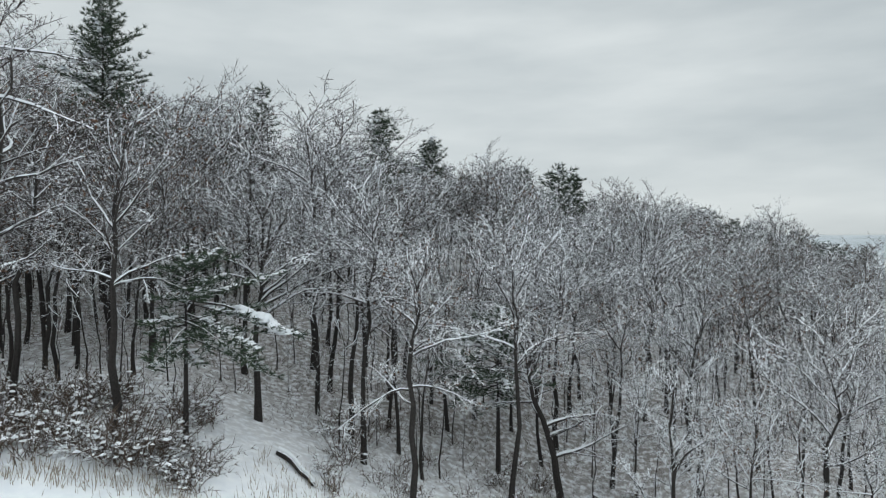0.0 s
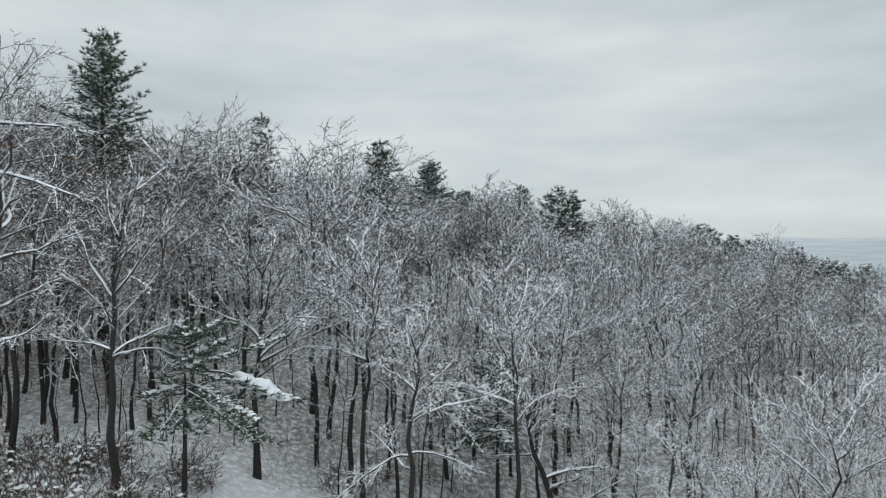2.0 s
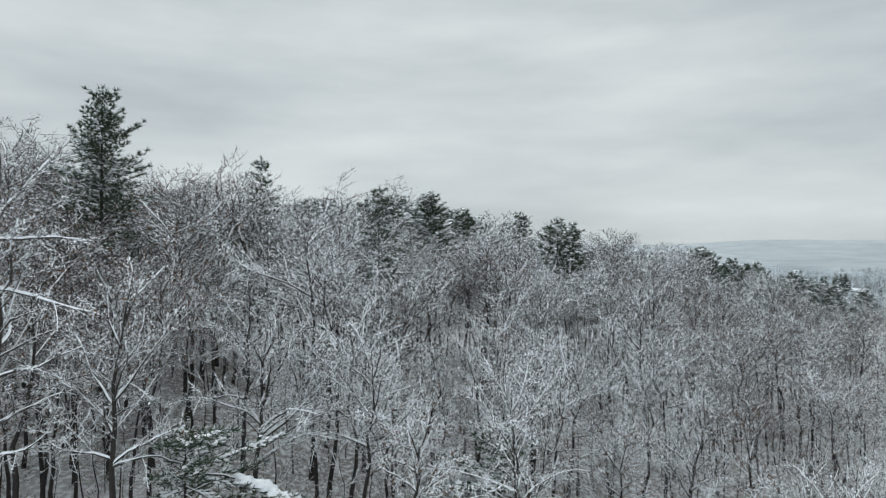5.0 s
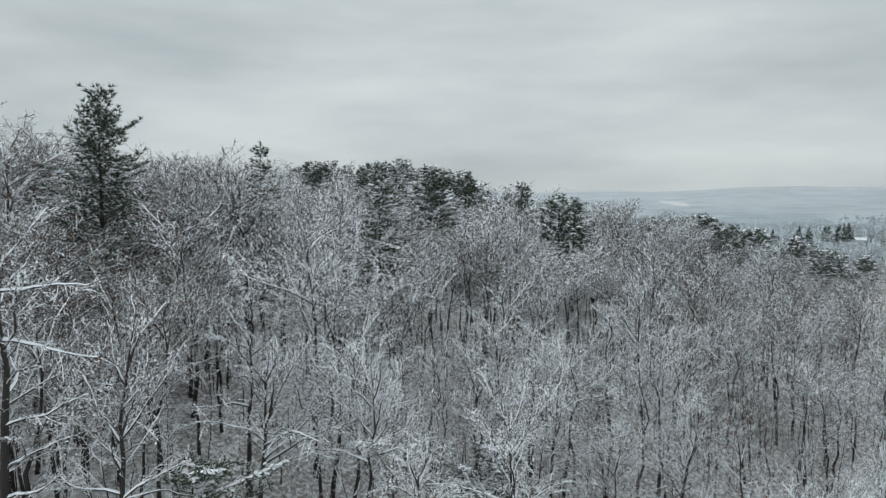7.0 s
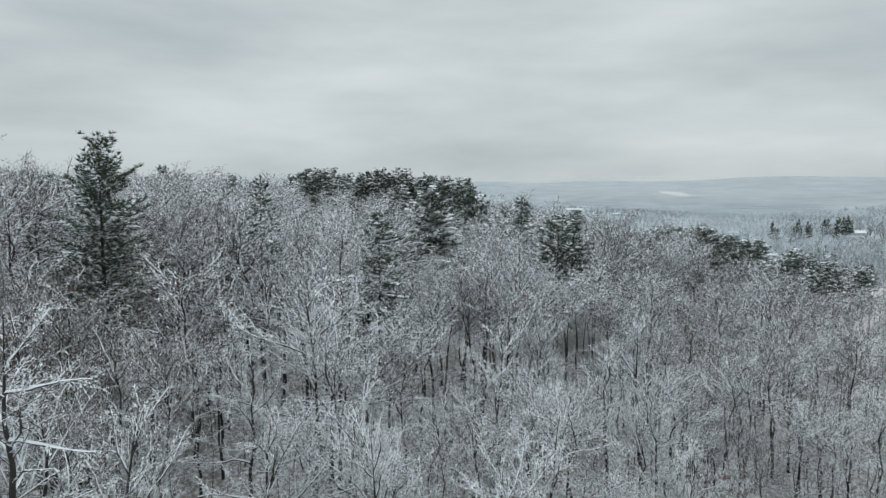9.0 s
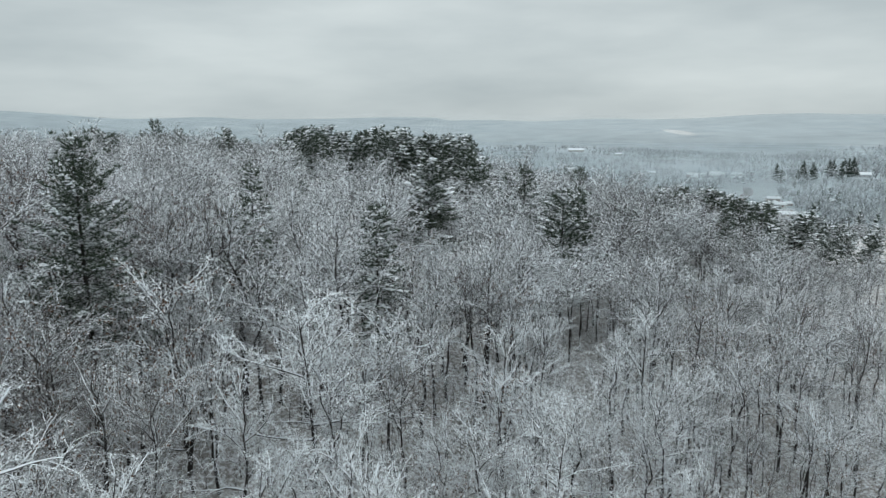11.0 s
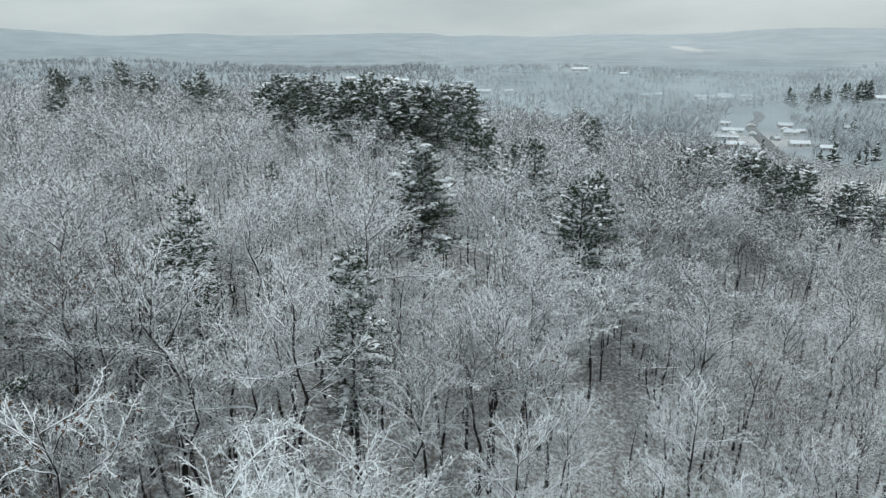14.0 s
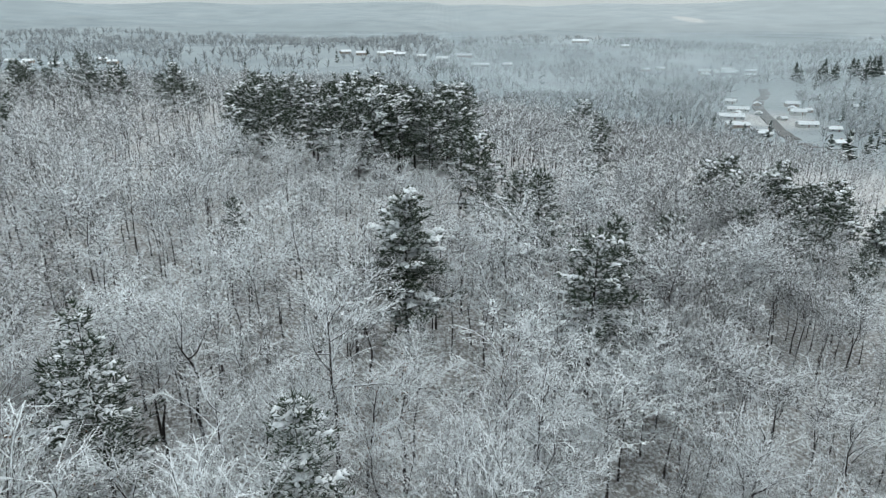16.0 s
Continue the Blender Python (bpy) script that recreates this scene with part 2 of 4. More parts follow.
# ---- mesh making ----
class Geo:
    def __init__(self):
        self.v, self.f = [], []

    def tube(self, pts, radii, sides, roll=0.0, tip=True):
        """A bent, tapering tube through the points."""
        base = len(self.v)
        side = None
        for i, p in enumerate(pts):
            d = (pts[min(i + 1, len(pts) - 1)] - pts[max(i - 1, 0)]).normalized()
            if side is None:
                side = d.cross(Vector((0.3, 0.5, 0.81)) if abs(d.z) < 0.8 else Vector((1, 0.2, 0)))
            side = (side - d * side.dot(d)).normalized()
            other = d.cross(side)
            for k in range(sides):
                a = roll + 2 * math.pi * k / sides
                q = p + (side * math.cos(a) + other * math.sin(a)) * radii[i]
                self.v.append((q.x, q.y, q.z))
        for i in range(len(pts) - 1):
            for k in range(sides):
                a, b = base + i * sides + k, base + i * sides + (k + 1) % sides
                self.f.append((a, b, b + sides, a + sides))
        if tip:
            n = len(self.v)
            q = pts[-1] + (pts[-1] - pts[-2]).normalized() * radii[-1] * 2
            self.v.append((q.x, q.y, q.z))
            last = base + (len(pts) - 1) * sides
            for k in range(sides):
                self.f.append((last + k, last + (k + 1) % sides, n))

    def spike(self, p, q, r, roll):
        """A three-sided twig that runs out to a point."""
        d = (q - p).normalized()
        s = d.cross(Vector((0, 0, 1)) if abs(d.z) < 0.9 else Vector((1, 0, 0))).normalized()
        o = d.cross(s)
        n = len(self.v)
        for k in range(3):
            a = roll + k * 2.0944
            c, e = math.cos(a) * r, math.sin(a) * r
            self.v.append((p.x + s.x * c + o.x * e, p.y + s.y * c + o.y * e, p.z + s.z * c + o.z * e))
        self.v.append((q.x, q.y, q.z))
        self.f += [(n, n + 1, n + 3), (n + 1, n + 2, n + 3), (n + 2, n, n + 3)]

    def sliver(self, p, q, r, roll):
        """A fine twig: two faces folded along its back, running out to a point."""
        d = (q - p).normalized()
        s = d.cross(Vector((0, 0, 1)) if abs(d.z) < 0.9 else Vector((1, 0, 0))).normalized()
        o = s.cross(d)
        n = len(self.v)
        for k in (-1, 0, 1):
            a = roll + k * 2.0
            c, e = math.sin(a) * r, math.cos(a) * r
            self.v.append((p.x + s.x * c + o.x * e, p.y + s.y * c + o.y * e, p.z + s.z * c + o.z * e))
        self.v.append((q.x, q.y, q.z))
        self.f += [(n + 1, n, n + 3), (n + 2, n + 1, n + 3)]

    def blade(self, p, q, r, roll):
        """The finest twig: one narrow face, lying about level."""
        d = (q - p).normalized()
        s = d.cross(Vector((0, 0, 1)) if abs(d.z) < 0.95 else Vector((1, 0, 0))).normalized()
        o = s.cross(d)
        c, e = math.cos(roll) * r, math.sin(roll) * r
        w = (s.x * c + o.x * e, s.y * c + o.y * e, s.z * c + o.z * e)
        n = len(self.v)
        self.v += [(p.x + w[0], p.y + w[1], p.z + w[2]), (q.x, q.y, q.z), (p.x - w[0], p.y - w[1], p.z - w[2])]
        self.f.append((n, n + 1, n + 2))

    def prong(self, p, q, r, ridge):
        """A twig that runs out to a point, with an edge or a face turned up."""
        d = q - p
        l = math.hypot(d.x, d.y)
        sx, sy = (d.y / l, -d.x / l) if l > 1e-4 else (1.0, 0.0)
        n = len(self.v)
        k = 0.5 if ridge else -0.5
        self.v += [(p.x - sx * r, p.y - sy * r, p.z - r * k), (p.x + sx * r, p.y + sy * r, p.z - r * k), (p.x, p.y, p.z + 2 * r * k), (q.x, q.y, q.z)]
        self.f += [(n, n + 1, n + 3), (n + 1, n + 2, n + 3), (n + 2, n, n + 3)] if ridge else [(n + 1, n, n + 3), (n + 2, n + 1, n + 3), (n, n + 2, n + 3)]

    def rod(self, pts, radii):
        """A three-sided branch, one of its faces turned up."""
        base = len(self.v)
        for i, p in enumerate(pts):
            d = pts[min(i + 1, len(pts) - 1)] - pts[max(i - 1, 0)]
            l = math.hypot(d.x, d.y)
            sx, sy = (d.y / l, -d.x / l) if l > 1e-4 else (1.0, 0.0)
            r = radii[i]
            self.v += [(p.x + sx * r, p.y + sy * r, p.z + r * 0.5), (p.x - sx * r, p.y - sy * r, p.z + r * 0.5), (p.x, p.y, p.z - r)]
        for i in range(len(pts) - 1):
            for k in range(3):
                a, b = base + i * 3 + k, base + i * 3 + (k + 1) % 3
                self.f.append((a, a + 3, b + 3, b))

    def pad(self, p, d, r, rng):
        """A small clot of snow caught on a twig."""
        n = len(self.v)
        l = r * rng.uniform(1.0, 2.2)
        s = d.cross(Vector((0.05, 0.02, 1.0))).normalized() * r
        for q in (p + d * l, p + s, p - d * l, p - s, p + Vector((0, 0, r * 0.9))):
            self.v.append((q.x, q.y, q.z))
        self.f += [(n, n + 1, n + 4), (n + 1, n + 2, n + 4), (n + 2, n + 3, n + 4), (n + 3, n, n + 4)]

    def lump(self, p, rx, ry, rz, rng, turn=0.0):
        """A soft pad of snow: a flattened dome with an uneven rim."""
        n = len(self.v)
        ca, sa = math.cos(turn), math.sin(turn)
        for ring, (zz, rr) in enumerate(((-0.1, 1.0), (0.65, 0.7))):
            for k in range(5):
                a = k * 1.2566 + ring * 0.6
                g = rr * rng.uniform(0.7, 1.2)
                x, y = math.cos(a) * rx * g, math.sin(a) * ry * g
                self.v.append((p.x + x * ca - y * sa, p.y + x * sa + y * ca, p.z + zz * rz * rng.uniform(0.7, 1.3)))
        self.v.append((p.x, p.y, p.z + rz))
        for k in range(5):
            a, b = n + k, n + (k + 1) % 5
            self.f.append((a, b, b + 5, a + 5))
            self.f.append((n + 5 + k, n + 5 + (k + 1) % 5, n + 10))

    def box(self, x0, y0, z0, x1, y1, z1):
        n = len(self.v)
        self.v += [(x, y, z) for z in (z0, z1) for x, y in ((x0, y0), (x1, y0), (x1, y1), (x0, y1))]
        self.f += [(n + 3, n + 2, n + 1, n), (n + 4, n + 5, n + 6, n + 7)]
        self.f += [(n + k, n + (k + 1) % 4, n + 4 + (k + 1) % 4, n + 4 + k) for k in range(4)]


def mesh_of(name, geo, mat, smooth=False):
    me = bpy.data.meshes.new(name)
    me.from_pydata(geo.v, [], geo.f)
    me.materials.append(mat)
    if smooth:
        me.polygons.foreach_set("use_smooth", [True] * len(me.polygons))
    me.update()
    return me


def part(name, geo, mat, parent, label="", kind="", smooth=False):
    ob = new(name, mesh_of(name, geo, mat, smooth))
    ob.parent = parent
    return tagged(ob, label=label, kind=kind)


def turned(d, away, spin):
    """The direction d, bent away from itself by that angle, round it by spin."""
    s = d.cross(Vector((0.2, 0.1, 0.97)) if abs(d.z) < 0.9 else Vector((1, 0.1, 0))).normalized()
    o = d.cross(s)
    return (d * math.cos(away) + (s * math.cos(spin) + o * math.sin(spin)) * math.sin(away)).normalized()


def bent(p, d, length, n, rng, wobble=0.15, rise=0.0):
    pts = [p.copy()]
    for _ in range(n):
        d = (d + Vector((rng.gauss(0, wobble), rng.gauss(0, wobble), rng.gauss(0, wobble) + rise))).normalized()
        pts.append(pts[-1] + d * (length / n))
    return pts


def along(pts, t):
    s = t * (len(pts) - 1)
    i = min(int(s), len(pts) - 2)
    return pts[i].lerp(pts[i + 1], s - i), (pts[i + 1] - pts[i]).normalized()


# ---- bare trees under snow ----
def bare_geo(seed, height, girth, fork, limbs, reach, steep=(28, 58), lean=(0, 0), gap=0.36, twig_gap=0.17, fine=2, twig_r=0.0175, twig_len=0.66, bow=-0.012,
             leaves=0.0, sides=6, coarse=False, extra=(), stout=0.36, pads=0.25, kink=0.012, pile=0.8, cake=0.72):
    """Trunk, limbs, twigs, snow and leaves of a bare tree, each a Geo. Limbs leave the trunk above that share of its height and sweep out and up,
    with branches to either side of them, and twigs to either side of those. reach: the longest limb as a share of the height;
    extra: limbs of their own, each height, way round, slope, length, bow."""
    rng = random.Random(seed)
    trunk, snow, tw, leaf, made = Geo(), Geo(), Geo(), Geo(), []
    up = Vector((0, 0, 1))
    n = 5 if coarse else 9
    pts, ox, oy = [Vector((0, 0, -0.6))], 0.0, 0.0
    for i in range(1, n + 1):
        u = i / n
        ox, oy = ox + rng.gauss(0, kink * height * (0.5 + u)), oy + rng.gauss(0, kink * height * (0.5 + u))
        pts.append(Vector((lean[0] * height * u ** 1.4 + ox, lean[1] * height * u ** 1.4 + oy, height * 0.9 * u)))
    thick = [girth * (1.3 if i == 0 else 1 - 0.42 * min(1, i / n / fork) - 0.52 * max(0.0, (i / n - fork) / (1 - fork))) for i in range(n + 1)]
    trunk.tube(pts, thick, sides)

    def twig(a, e, tl):
        b = a + e * tl
        if coarse:
            tw.blade(a, b, twig_r * rng.uniform(0.8, 1.3), rng.gauss(0, 0.8))
        else:
            tw.prong(a, b, twig_r * rng.uniform(0.7, 1.15), rng.random() < 0.65)
        for k in range(fine):
            c = a.lerp(b, (k + rng.uniform(0.2, 0.9)) / fine)
            h = turned(e, radians(rng.uniform(28, 80)), rng.uniform(0, 6.28))
            tw.blade(c, c + h * tl * rng.uniform(0.35, 0.7), twig_r * 0.9, rng.gauss(0, 0.8))
        if rng.random() < pads:
            snow.pad(a.lerp(b, rng.uniform(0.05, 0.7)) + up * twig_r * 0.5, e, rng.uniform(1.6, 3.6) * twig_r, rng)
        if leaves and rng.random() < leaves:
            for _ in range(2):
                c = a.lerp(b, rng.uniform(0.3, 1.0)) - Vector((0, 0, rng.uniform(0.02, 0.1)))
                h = Vector((rng.gauss(0, 1), rng.gauss(0, 1), rng.gauss(-0.6, 0.6))).normalized()
                leaf.spike(c, c + h * rng.uniform(0.1, 0.2), 0.05, rng.uniform(0, 2))

    def branch(p, d, length, r):
        bits = 2 if coarse else 3
        line = bent(p, d, length, bits, rng, 0.12, -0.02)
        thin = [max(r * (1 - 0.6 * i / bits), twig_r * 0.8) for i in range(bits + 1)]
        if coarse:
            (snow if rng.random() < pile * 0.5 else tw).sliver(line[0], line[-1], max(r, twig_r), rng.gauss(0, 0.4))
        else:
            tw.rod(line, thin)
            if rng.random() < pile:
                snow.rod([q + up * thin[i] * 0.6 for i, q in enumerate(line)], [w * rng.uniform(0.6, 1.25) for w in thin])
        count = max(2, int(length / twig_gap))
        side = 1
        for i in range(count):
            t = min(0.99, 0.12 + 0.86 * (i + rng.random() * 0.7) / count)
            q, dd = along(line, t)
            side = -side
            twig(q, fanned(dd, radians(rng.uniform(28, 76)), side, rng.gauss(0.15, 0.75)), twig_len * (0.45 + 0.6 * (1 - t)) * rng.uniform(0.7, 1.2))
        twig(line[-1], (line[-1] - line[-2]).normalized(), twig_len * 0.6)

    def fanned(d, away, side, lift):
        """The direction d turned aside by that angle, to one side or the other of it, and lifted."""
        s = d.cross(up)
        s = s.normalized() if s.length > 0.05 else Vector((1, 0, 0))
        o = s.cross(d)
        return (d * math.cos(away) + (s * side * math.cos(lift) + o * math.sin(lift)) * math.sin(away)).normalized()

    def dress(line, thin, length, t0, around=False):
        """Branches along a limb, or round a leader."""
        count = max(2, int(length * (1 - t0) / gap))
        side, spin = rng.choice((-1, 1)), rng.uniform(0, 6.28)
        for i in range(count):
            t = min(0.985, t0 + (1 - t0) * (i + rng.uniform(0.1, 0.9)) / count)
            q, dd = along(line, t)
            side, spin = -side, spin + 2.4
            a = radians(rng.uniform(32, 66))
            e = turned(dd, a, spin) if around else fanned(dd, a, side, rng.gauss(0.02, 0.5))
            bl = min(2.8, 0.7 + length * (0.08 + 0.36 * (1 - t))) * rng.uniform(0.65, 1.25)
            branch(q, e, bl, thin[min(int(t * (len(thin) - 1)), len(thin) - 1)] * 0.42)

    def limb(p, d, length, r, bend):
        g = Geo()
        bits = 3 if coarse else 8
        line = [p.copy()]
        for i in range(bits):
            d = (d + Vector((rng.gauss(0, 0.16), rng.gauss(0, 0.16), rng.gauss(0, 0.13) + bend * 7 / bits * (1 if i < 0.7 * bits else 0.2)))).normalized()
            line.append(line[-1] + d * (length / bits))
        thin = [max(0.012, r * (1 - 0.78 * i / bits)) for i in range(bits + 1)]
        g.tube(line, thin, 3 if coarse else 5, rng.uniform(0, 1), tip=False)
        if coarse and 0.03 < twig_r < 0.1:
            snow.rod([q + up * thin[i] for i, q in enumerate(line)], [max(w * 0.9, twig_r * 1.1) for w in thin])
        elif not coarse:
            snow.tube([q + up * thin[i] * (1.1 - 0.5 * cake) for i, q in enumerate(line)], [max(w * cake * rng.uniform(0.65, 1.2), 0.036 * cake) for w in thin], 4, 0.5, tip=False)
        made.append(g)
        dress(line, thin, length, 0.2)

    spin = rng.uniform(0, 6.28)
    for k in range(limbs):
        v = (k + rng.uniform(0, 0.7)) / limbs
        u = fork + (0.86 - fork) * v
        p, _ = along(pts, min(0.97, u / 0.9))
        spin += 2.4 + rng.uniform(-0.5, 0.5)
        el = radians(rng.uniform(*steep) + 28 * v)
        d = Vector((math.cos(spin) * math.cos(el), math.sin(spin) * math.cos(el), math.sin(el)))
        limb(p, d, height * reach * rng.uniform(0.8, 1.15) * (1.05 - 0.40 * v), girth * stout * rng.uniform(0.8, 1.15) * (1.1 - 0.4 * v), bow)
    for u, way, slope, length, bend in extra:
        p, _ = along(pts, min(0.98, u / 0.9))
        el, way = radians(slope), radians(way)
        limb(p, Vector((math.cos(way) * math.cos(el), math.sin(way) * math.cos(el), math.sin(el))), length, girth * stout, bend)
    top = int(n * max(0.45, fork))
    dress(pts[top:], thick[top:], height * 0.9 * (1 - top / n), 0.1, True)
    over = height / max(q[2] for q in tw.v)
    if over < 1 or not coarse:  # keep to the height asked for
        over = min(over, 1.1)
        for g in (trunk, tw, snow, leaf, *made):
            g.v = [(x * (0.5 + 0.5 * over), y * (0.5 + 0.5 * over), z * over) for x, y, z in g.v]
    return trunk, made, tw, snow, leaf


def bare_tree(*shape, name="bare_tree", label="leafless tree with snow along every branch", twig_mat=TWIG, **more):
    trunk, made, tw, snow, leaf = bare_geo(*shape, **more)
    thing = tagged(new(name), label, "tree")
    part("trunk", trunk, BARK, thing)
    for g in made:
        part("limb", g, LIMB, thing)
    part("crown", tw, twig_mat, thing, kind="stuff")
    if snow.v:
        part("snow", snow, LYING, thing, "snow lying along the limbs", kind="stuff")
    if leaf.v:
        part("dead_leaves", leaf, DEAD_LEAF, thing, "brown leaves that still cling to the twigs", kind="stuff")
    return thing


def one_geo(*shape, **more):
    """A whole bare tree as arrays (places, faces, what each face is: 0 twig, 2 snow, 3 wood), to be joined into a wood."""
    trunk, made, tw, snow, leaf = bare_geo(*shape, coarse=True, sides=4, **more)
    verts, tris, what = [], [], []
    for other in (trunk, *made, tw, snow):
        n = len(verts)
        verts += other.v
        for f in other.f:
            for t in ((f,) if len(f) == 3 else ((f[0], f[1], f[2]), (f[0], f[2], f[3]))):
                tris.append(tuple(i + n for i in t))
                what.append(2 if other is snow else 0 if other is tw else 3)
    return np.array(verts), np.array(tris), np.array(what)


def stature(x, y):
    """Trees are tall on the near slope, and lower on the knoll and down the side that falls away."""
    return float(1.0 + 0.26 * ease(12, -12, x) * ease(34, 50, y) * ease(92, 68, y) - 0.20 * ease(112, 140, y) * ease(24, 6, x) - 0.30 * ease(0.42, 0.62, x / y) * ease(60, 90, y)
                 + 0.15 * ease(6, 16, x) * ease(85, 110, y) * ease(0.45, 0.35, x / y) - 0.16 * ease(14, 26, x) * ease(80, 55, y) - 0.25 * ease(45, 70, x) * ease(112, 135, y)
                 - 0.22 * math.exp(-((x / y + 0.52) / 0.05) ** 2) * float(ease(58, 50, y)))


def joined_wood(name, label, kinds, spots, mats, seed, small=0.72, big=1.22, broad=1.0, brown=0.22):
    """Many trees too far to tell apart, in one mesh."""
    rs = np.random.RandomState(seed)
    vs, fs, ws, n = [], [], [], 0
    for x, y in spots:
        v, f, w = kinds[rs.randint(len(kinds))]
        a, s, h = rs.uniform(0, 6.28), rs.uniform(small, big) * rs.choice([0.85, 1.0, 1.0, 1.12]) * stature(x, y), rs.uniform(0.88, 1.12)
        c, d = math.cos(a) * s, math.sin(a) * s
        c, d = c * broad, d * broad
        vs.append(np.stack([v[:, 0] * c - v[:, 1] * d + x, v[:, 0] * d + v[:, 1] * c + y, v[:, 2] * s * h + ground_z(x, y)], 1))
        fs.append(f + n)
        ws.append(np.where(w == 0, int(rs.uniform() < brown), w))
        n += len(v)
    v, f = np.concatenate(vs), np.concatenate(fs)
    me = bpy.data.meshes.new(name)
    me.vertices.add(len(v))
    me.vertices.foreach_set("co", v.ravel())
    me.loops.add(f.size)
    me.loops.foreach_set("vertex_index", f.ravel())
    me.polygons.add(len(f))
    me.polygons.foreach_set("loop_start", np.arange(0, f.size, 3))
    for mat in (*mats, LYING, LIMB):
        me.materials.append(mat)
    me.polygons.foreach_set("material_index", np.concatenate(ws))
    me.update(calc_edges=True)
    tagged(new(name, me), label, "woods", kind="stuff")


# ---- pines ----
TALL = {}


def pine_tree(seed, height, girth, crown, spread, step, per, gap, tufts, tuft_len, tuft_r, snowy=0.35, name="pine_tree", ragged=0.35,
              label="dark green white pine with snow on its boughs", droop=0.0, lean=(0, 0), bias=0.0, pad=1.0, blunt=0.62):
    """A pine: whorls of boughs, each with sprays of needles to either side, and snow caught along some of them."""
    rng = random.Random(seed)
    thing = new(name)
    tagged(thing, label=label, category="tree")
    TALL[thing.name] = height
    trunk, needles, snow, wood = Geo(), Geo(), Geo(), Geo()
    up = Vector((0, 0, 1))
    pts = [Vector((lean[0] * height * (i / 6) ** 1.4, lean[1] * height * (i / 6) ** 1.4, height * 0.97 * i / 6 - (0.5 if i == 0 else 0))) for i in range(7)]
    trunk.tube(pts, [girth * (1 - 0.95 * (i / 6)) for i in range(7)], 6)

    def tuft(q, way):
        for _ in range(tufts):
            e = (way * 0.75 + Vector((rng.gauss(0, 0.55), rng.gauss(0, 0.55), rng.gauss(0.25, 0.35)))).normalized()
            needles.blade(q, q + e * tuft_len * rng.uniform(0.5, 1.2), tuft_r * rng.uniform(0.7, 1.3), rng.uniform(0, 3.14))

    z = crown * height
    spin = rng.uniform(0, 6)
    while z < height * 0.96:
        u = (z - crown * height) / (height * (1 - crown))
        reach = spread * min(1.0, 0.55 + 2.2 * u) * (1 - u) ** blunt * (1 + 0.2 * math.sin(z * 1.9 + seed)) + 0.35
        for b in range(per):
            spin += 6.28 / per * rng.uniform(0.7, 1.3)
            length = reach * rng.uniform(1 - ragged, 1 + ragged * 0.5) * (1 + bias * math.cos(spin))
            if length < 0.25:
                continue
            p, _ = along(pts, min(0.999, (z + rng.uniform(-0.6, 0.6) * step) / height))
            el = radians(4 - droop + 42 * u + rng.uniform(-18, 18))
            d = Vector((math.cos(spin) * math.cos(el), math.sin(spin) * math.cos(el), math.sin(el)))
            sag = -0.05 - droop * 0.006 + 0.05 * u
            line = [p]
            for k in range(4):
                d = (d + up * (sag if k < 2 else 0.03) + Vector((rng.gauss(0, 0.06), rng.gauss(0, 0.06), 0))).normalized()
                line.append(line[-1] + d * length / 4)
            wood.rod(line, [0.045 * (1 - u) + 0.02, 0.035 * (1 - u) + 0.018, 0.02, 0.014, 0.01])
            laden = rng.random() < snowy
            count = max(2, int(length * 0.85 / gap))
            for c in range(count):
                t = min(0.99, 0.15 + 0.85 * (c + rng.random()) / count)
                q, dd = along(line, t)
                flat = Vector((-dd.y, dd.x, 0)).normalized()
                for side in (-1, 1):
                    l = (0.18 + 0.30 * length * (1.05 - t)) * rng.uniform(0.5, 1.15)
                    way = (dd * 0.75 + flat * side * 0.85 + up * rng.gauss(0.05, 0.15)).normalized()
                    tip = q + way * l
                    tuft(tip, way)
                    if l > tuft_len * 0.9:
                        tuft(q + way * l * 0.45, way)
                    if laden and rng.random() < 0.8:
                        g = rng.uniform(0.45, 1.0) * pad
                        snow.lump(q + way * l * rng.uniform(0.3, 0.9) + up * tuft_len * rng.uniform(0.12, 0.25), tuft_len * 0.75 * g, tuft_len * 0.28 * g, tuft_len * 0.24 * g, rng, math.atan2(way.y, way.x))
                if laden:
                    g = rng.uniform(0.5, 1.0) * pad
                    snow.lump(q + up * tuft_len * 0.16, tuft_len * 0.8 * g, tuft_len * 0.32 * g, tuft_len * 0.26 * g, rng, math.atan2(dd.y, dd.x))
            tuft(line[-1], (line[-1] - line[-2]).normalized())
        z += step * rng.uniform(0.75, 1.25) * (1 - 0.35 * u)
    tuft(pts[-1], up)
    tuft(pts[-1] - up * 0.3, up)
    part("trunk", trunk, BARK, thing)
    part("branchwork", wood, LIMB, thing, kind="stuff")
    part("foliage", needles, NEEDLE, thing, kind="stuff")
    part("snow", snow, LYING, thing, "clumps of snow on the boughs", kind="stuff", smooth=True)
    return thing


USED = set()


def plant(template, x, y, turn=0.0, size=1.0, tall=1.0, sink=0.1, group=""):
    """Stands a tree on the ground there: the template itself the first time, a copy of it after that."""
    m = pose(x, y, ground_z(x, y) - sink, 0, 0, turn)
    if template.name in USED:
        ob = copy_thing(template, m)
    else:
        USED.add(template.name)
        ob = template
        ob.matrix_basis = m
    ob.scale = (size, size, size * tall)
    if group:
        tagged(ob, group=group)
    return ob


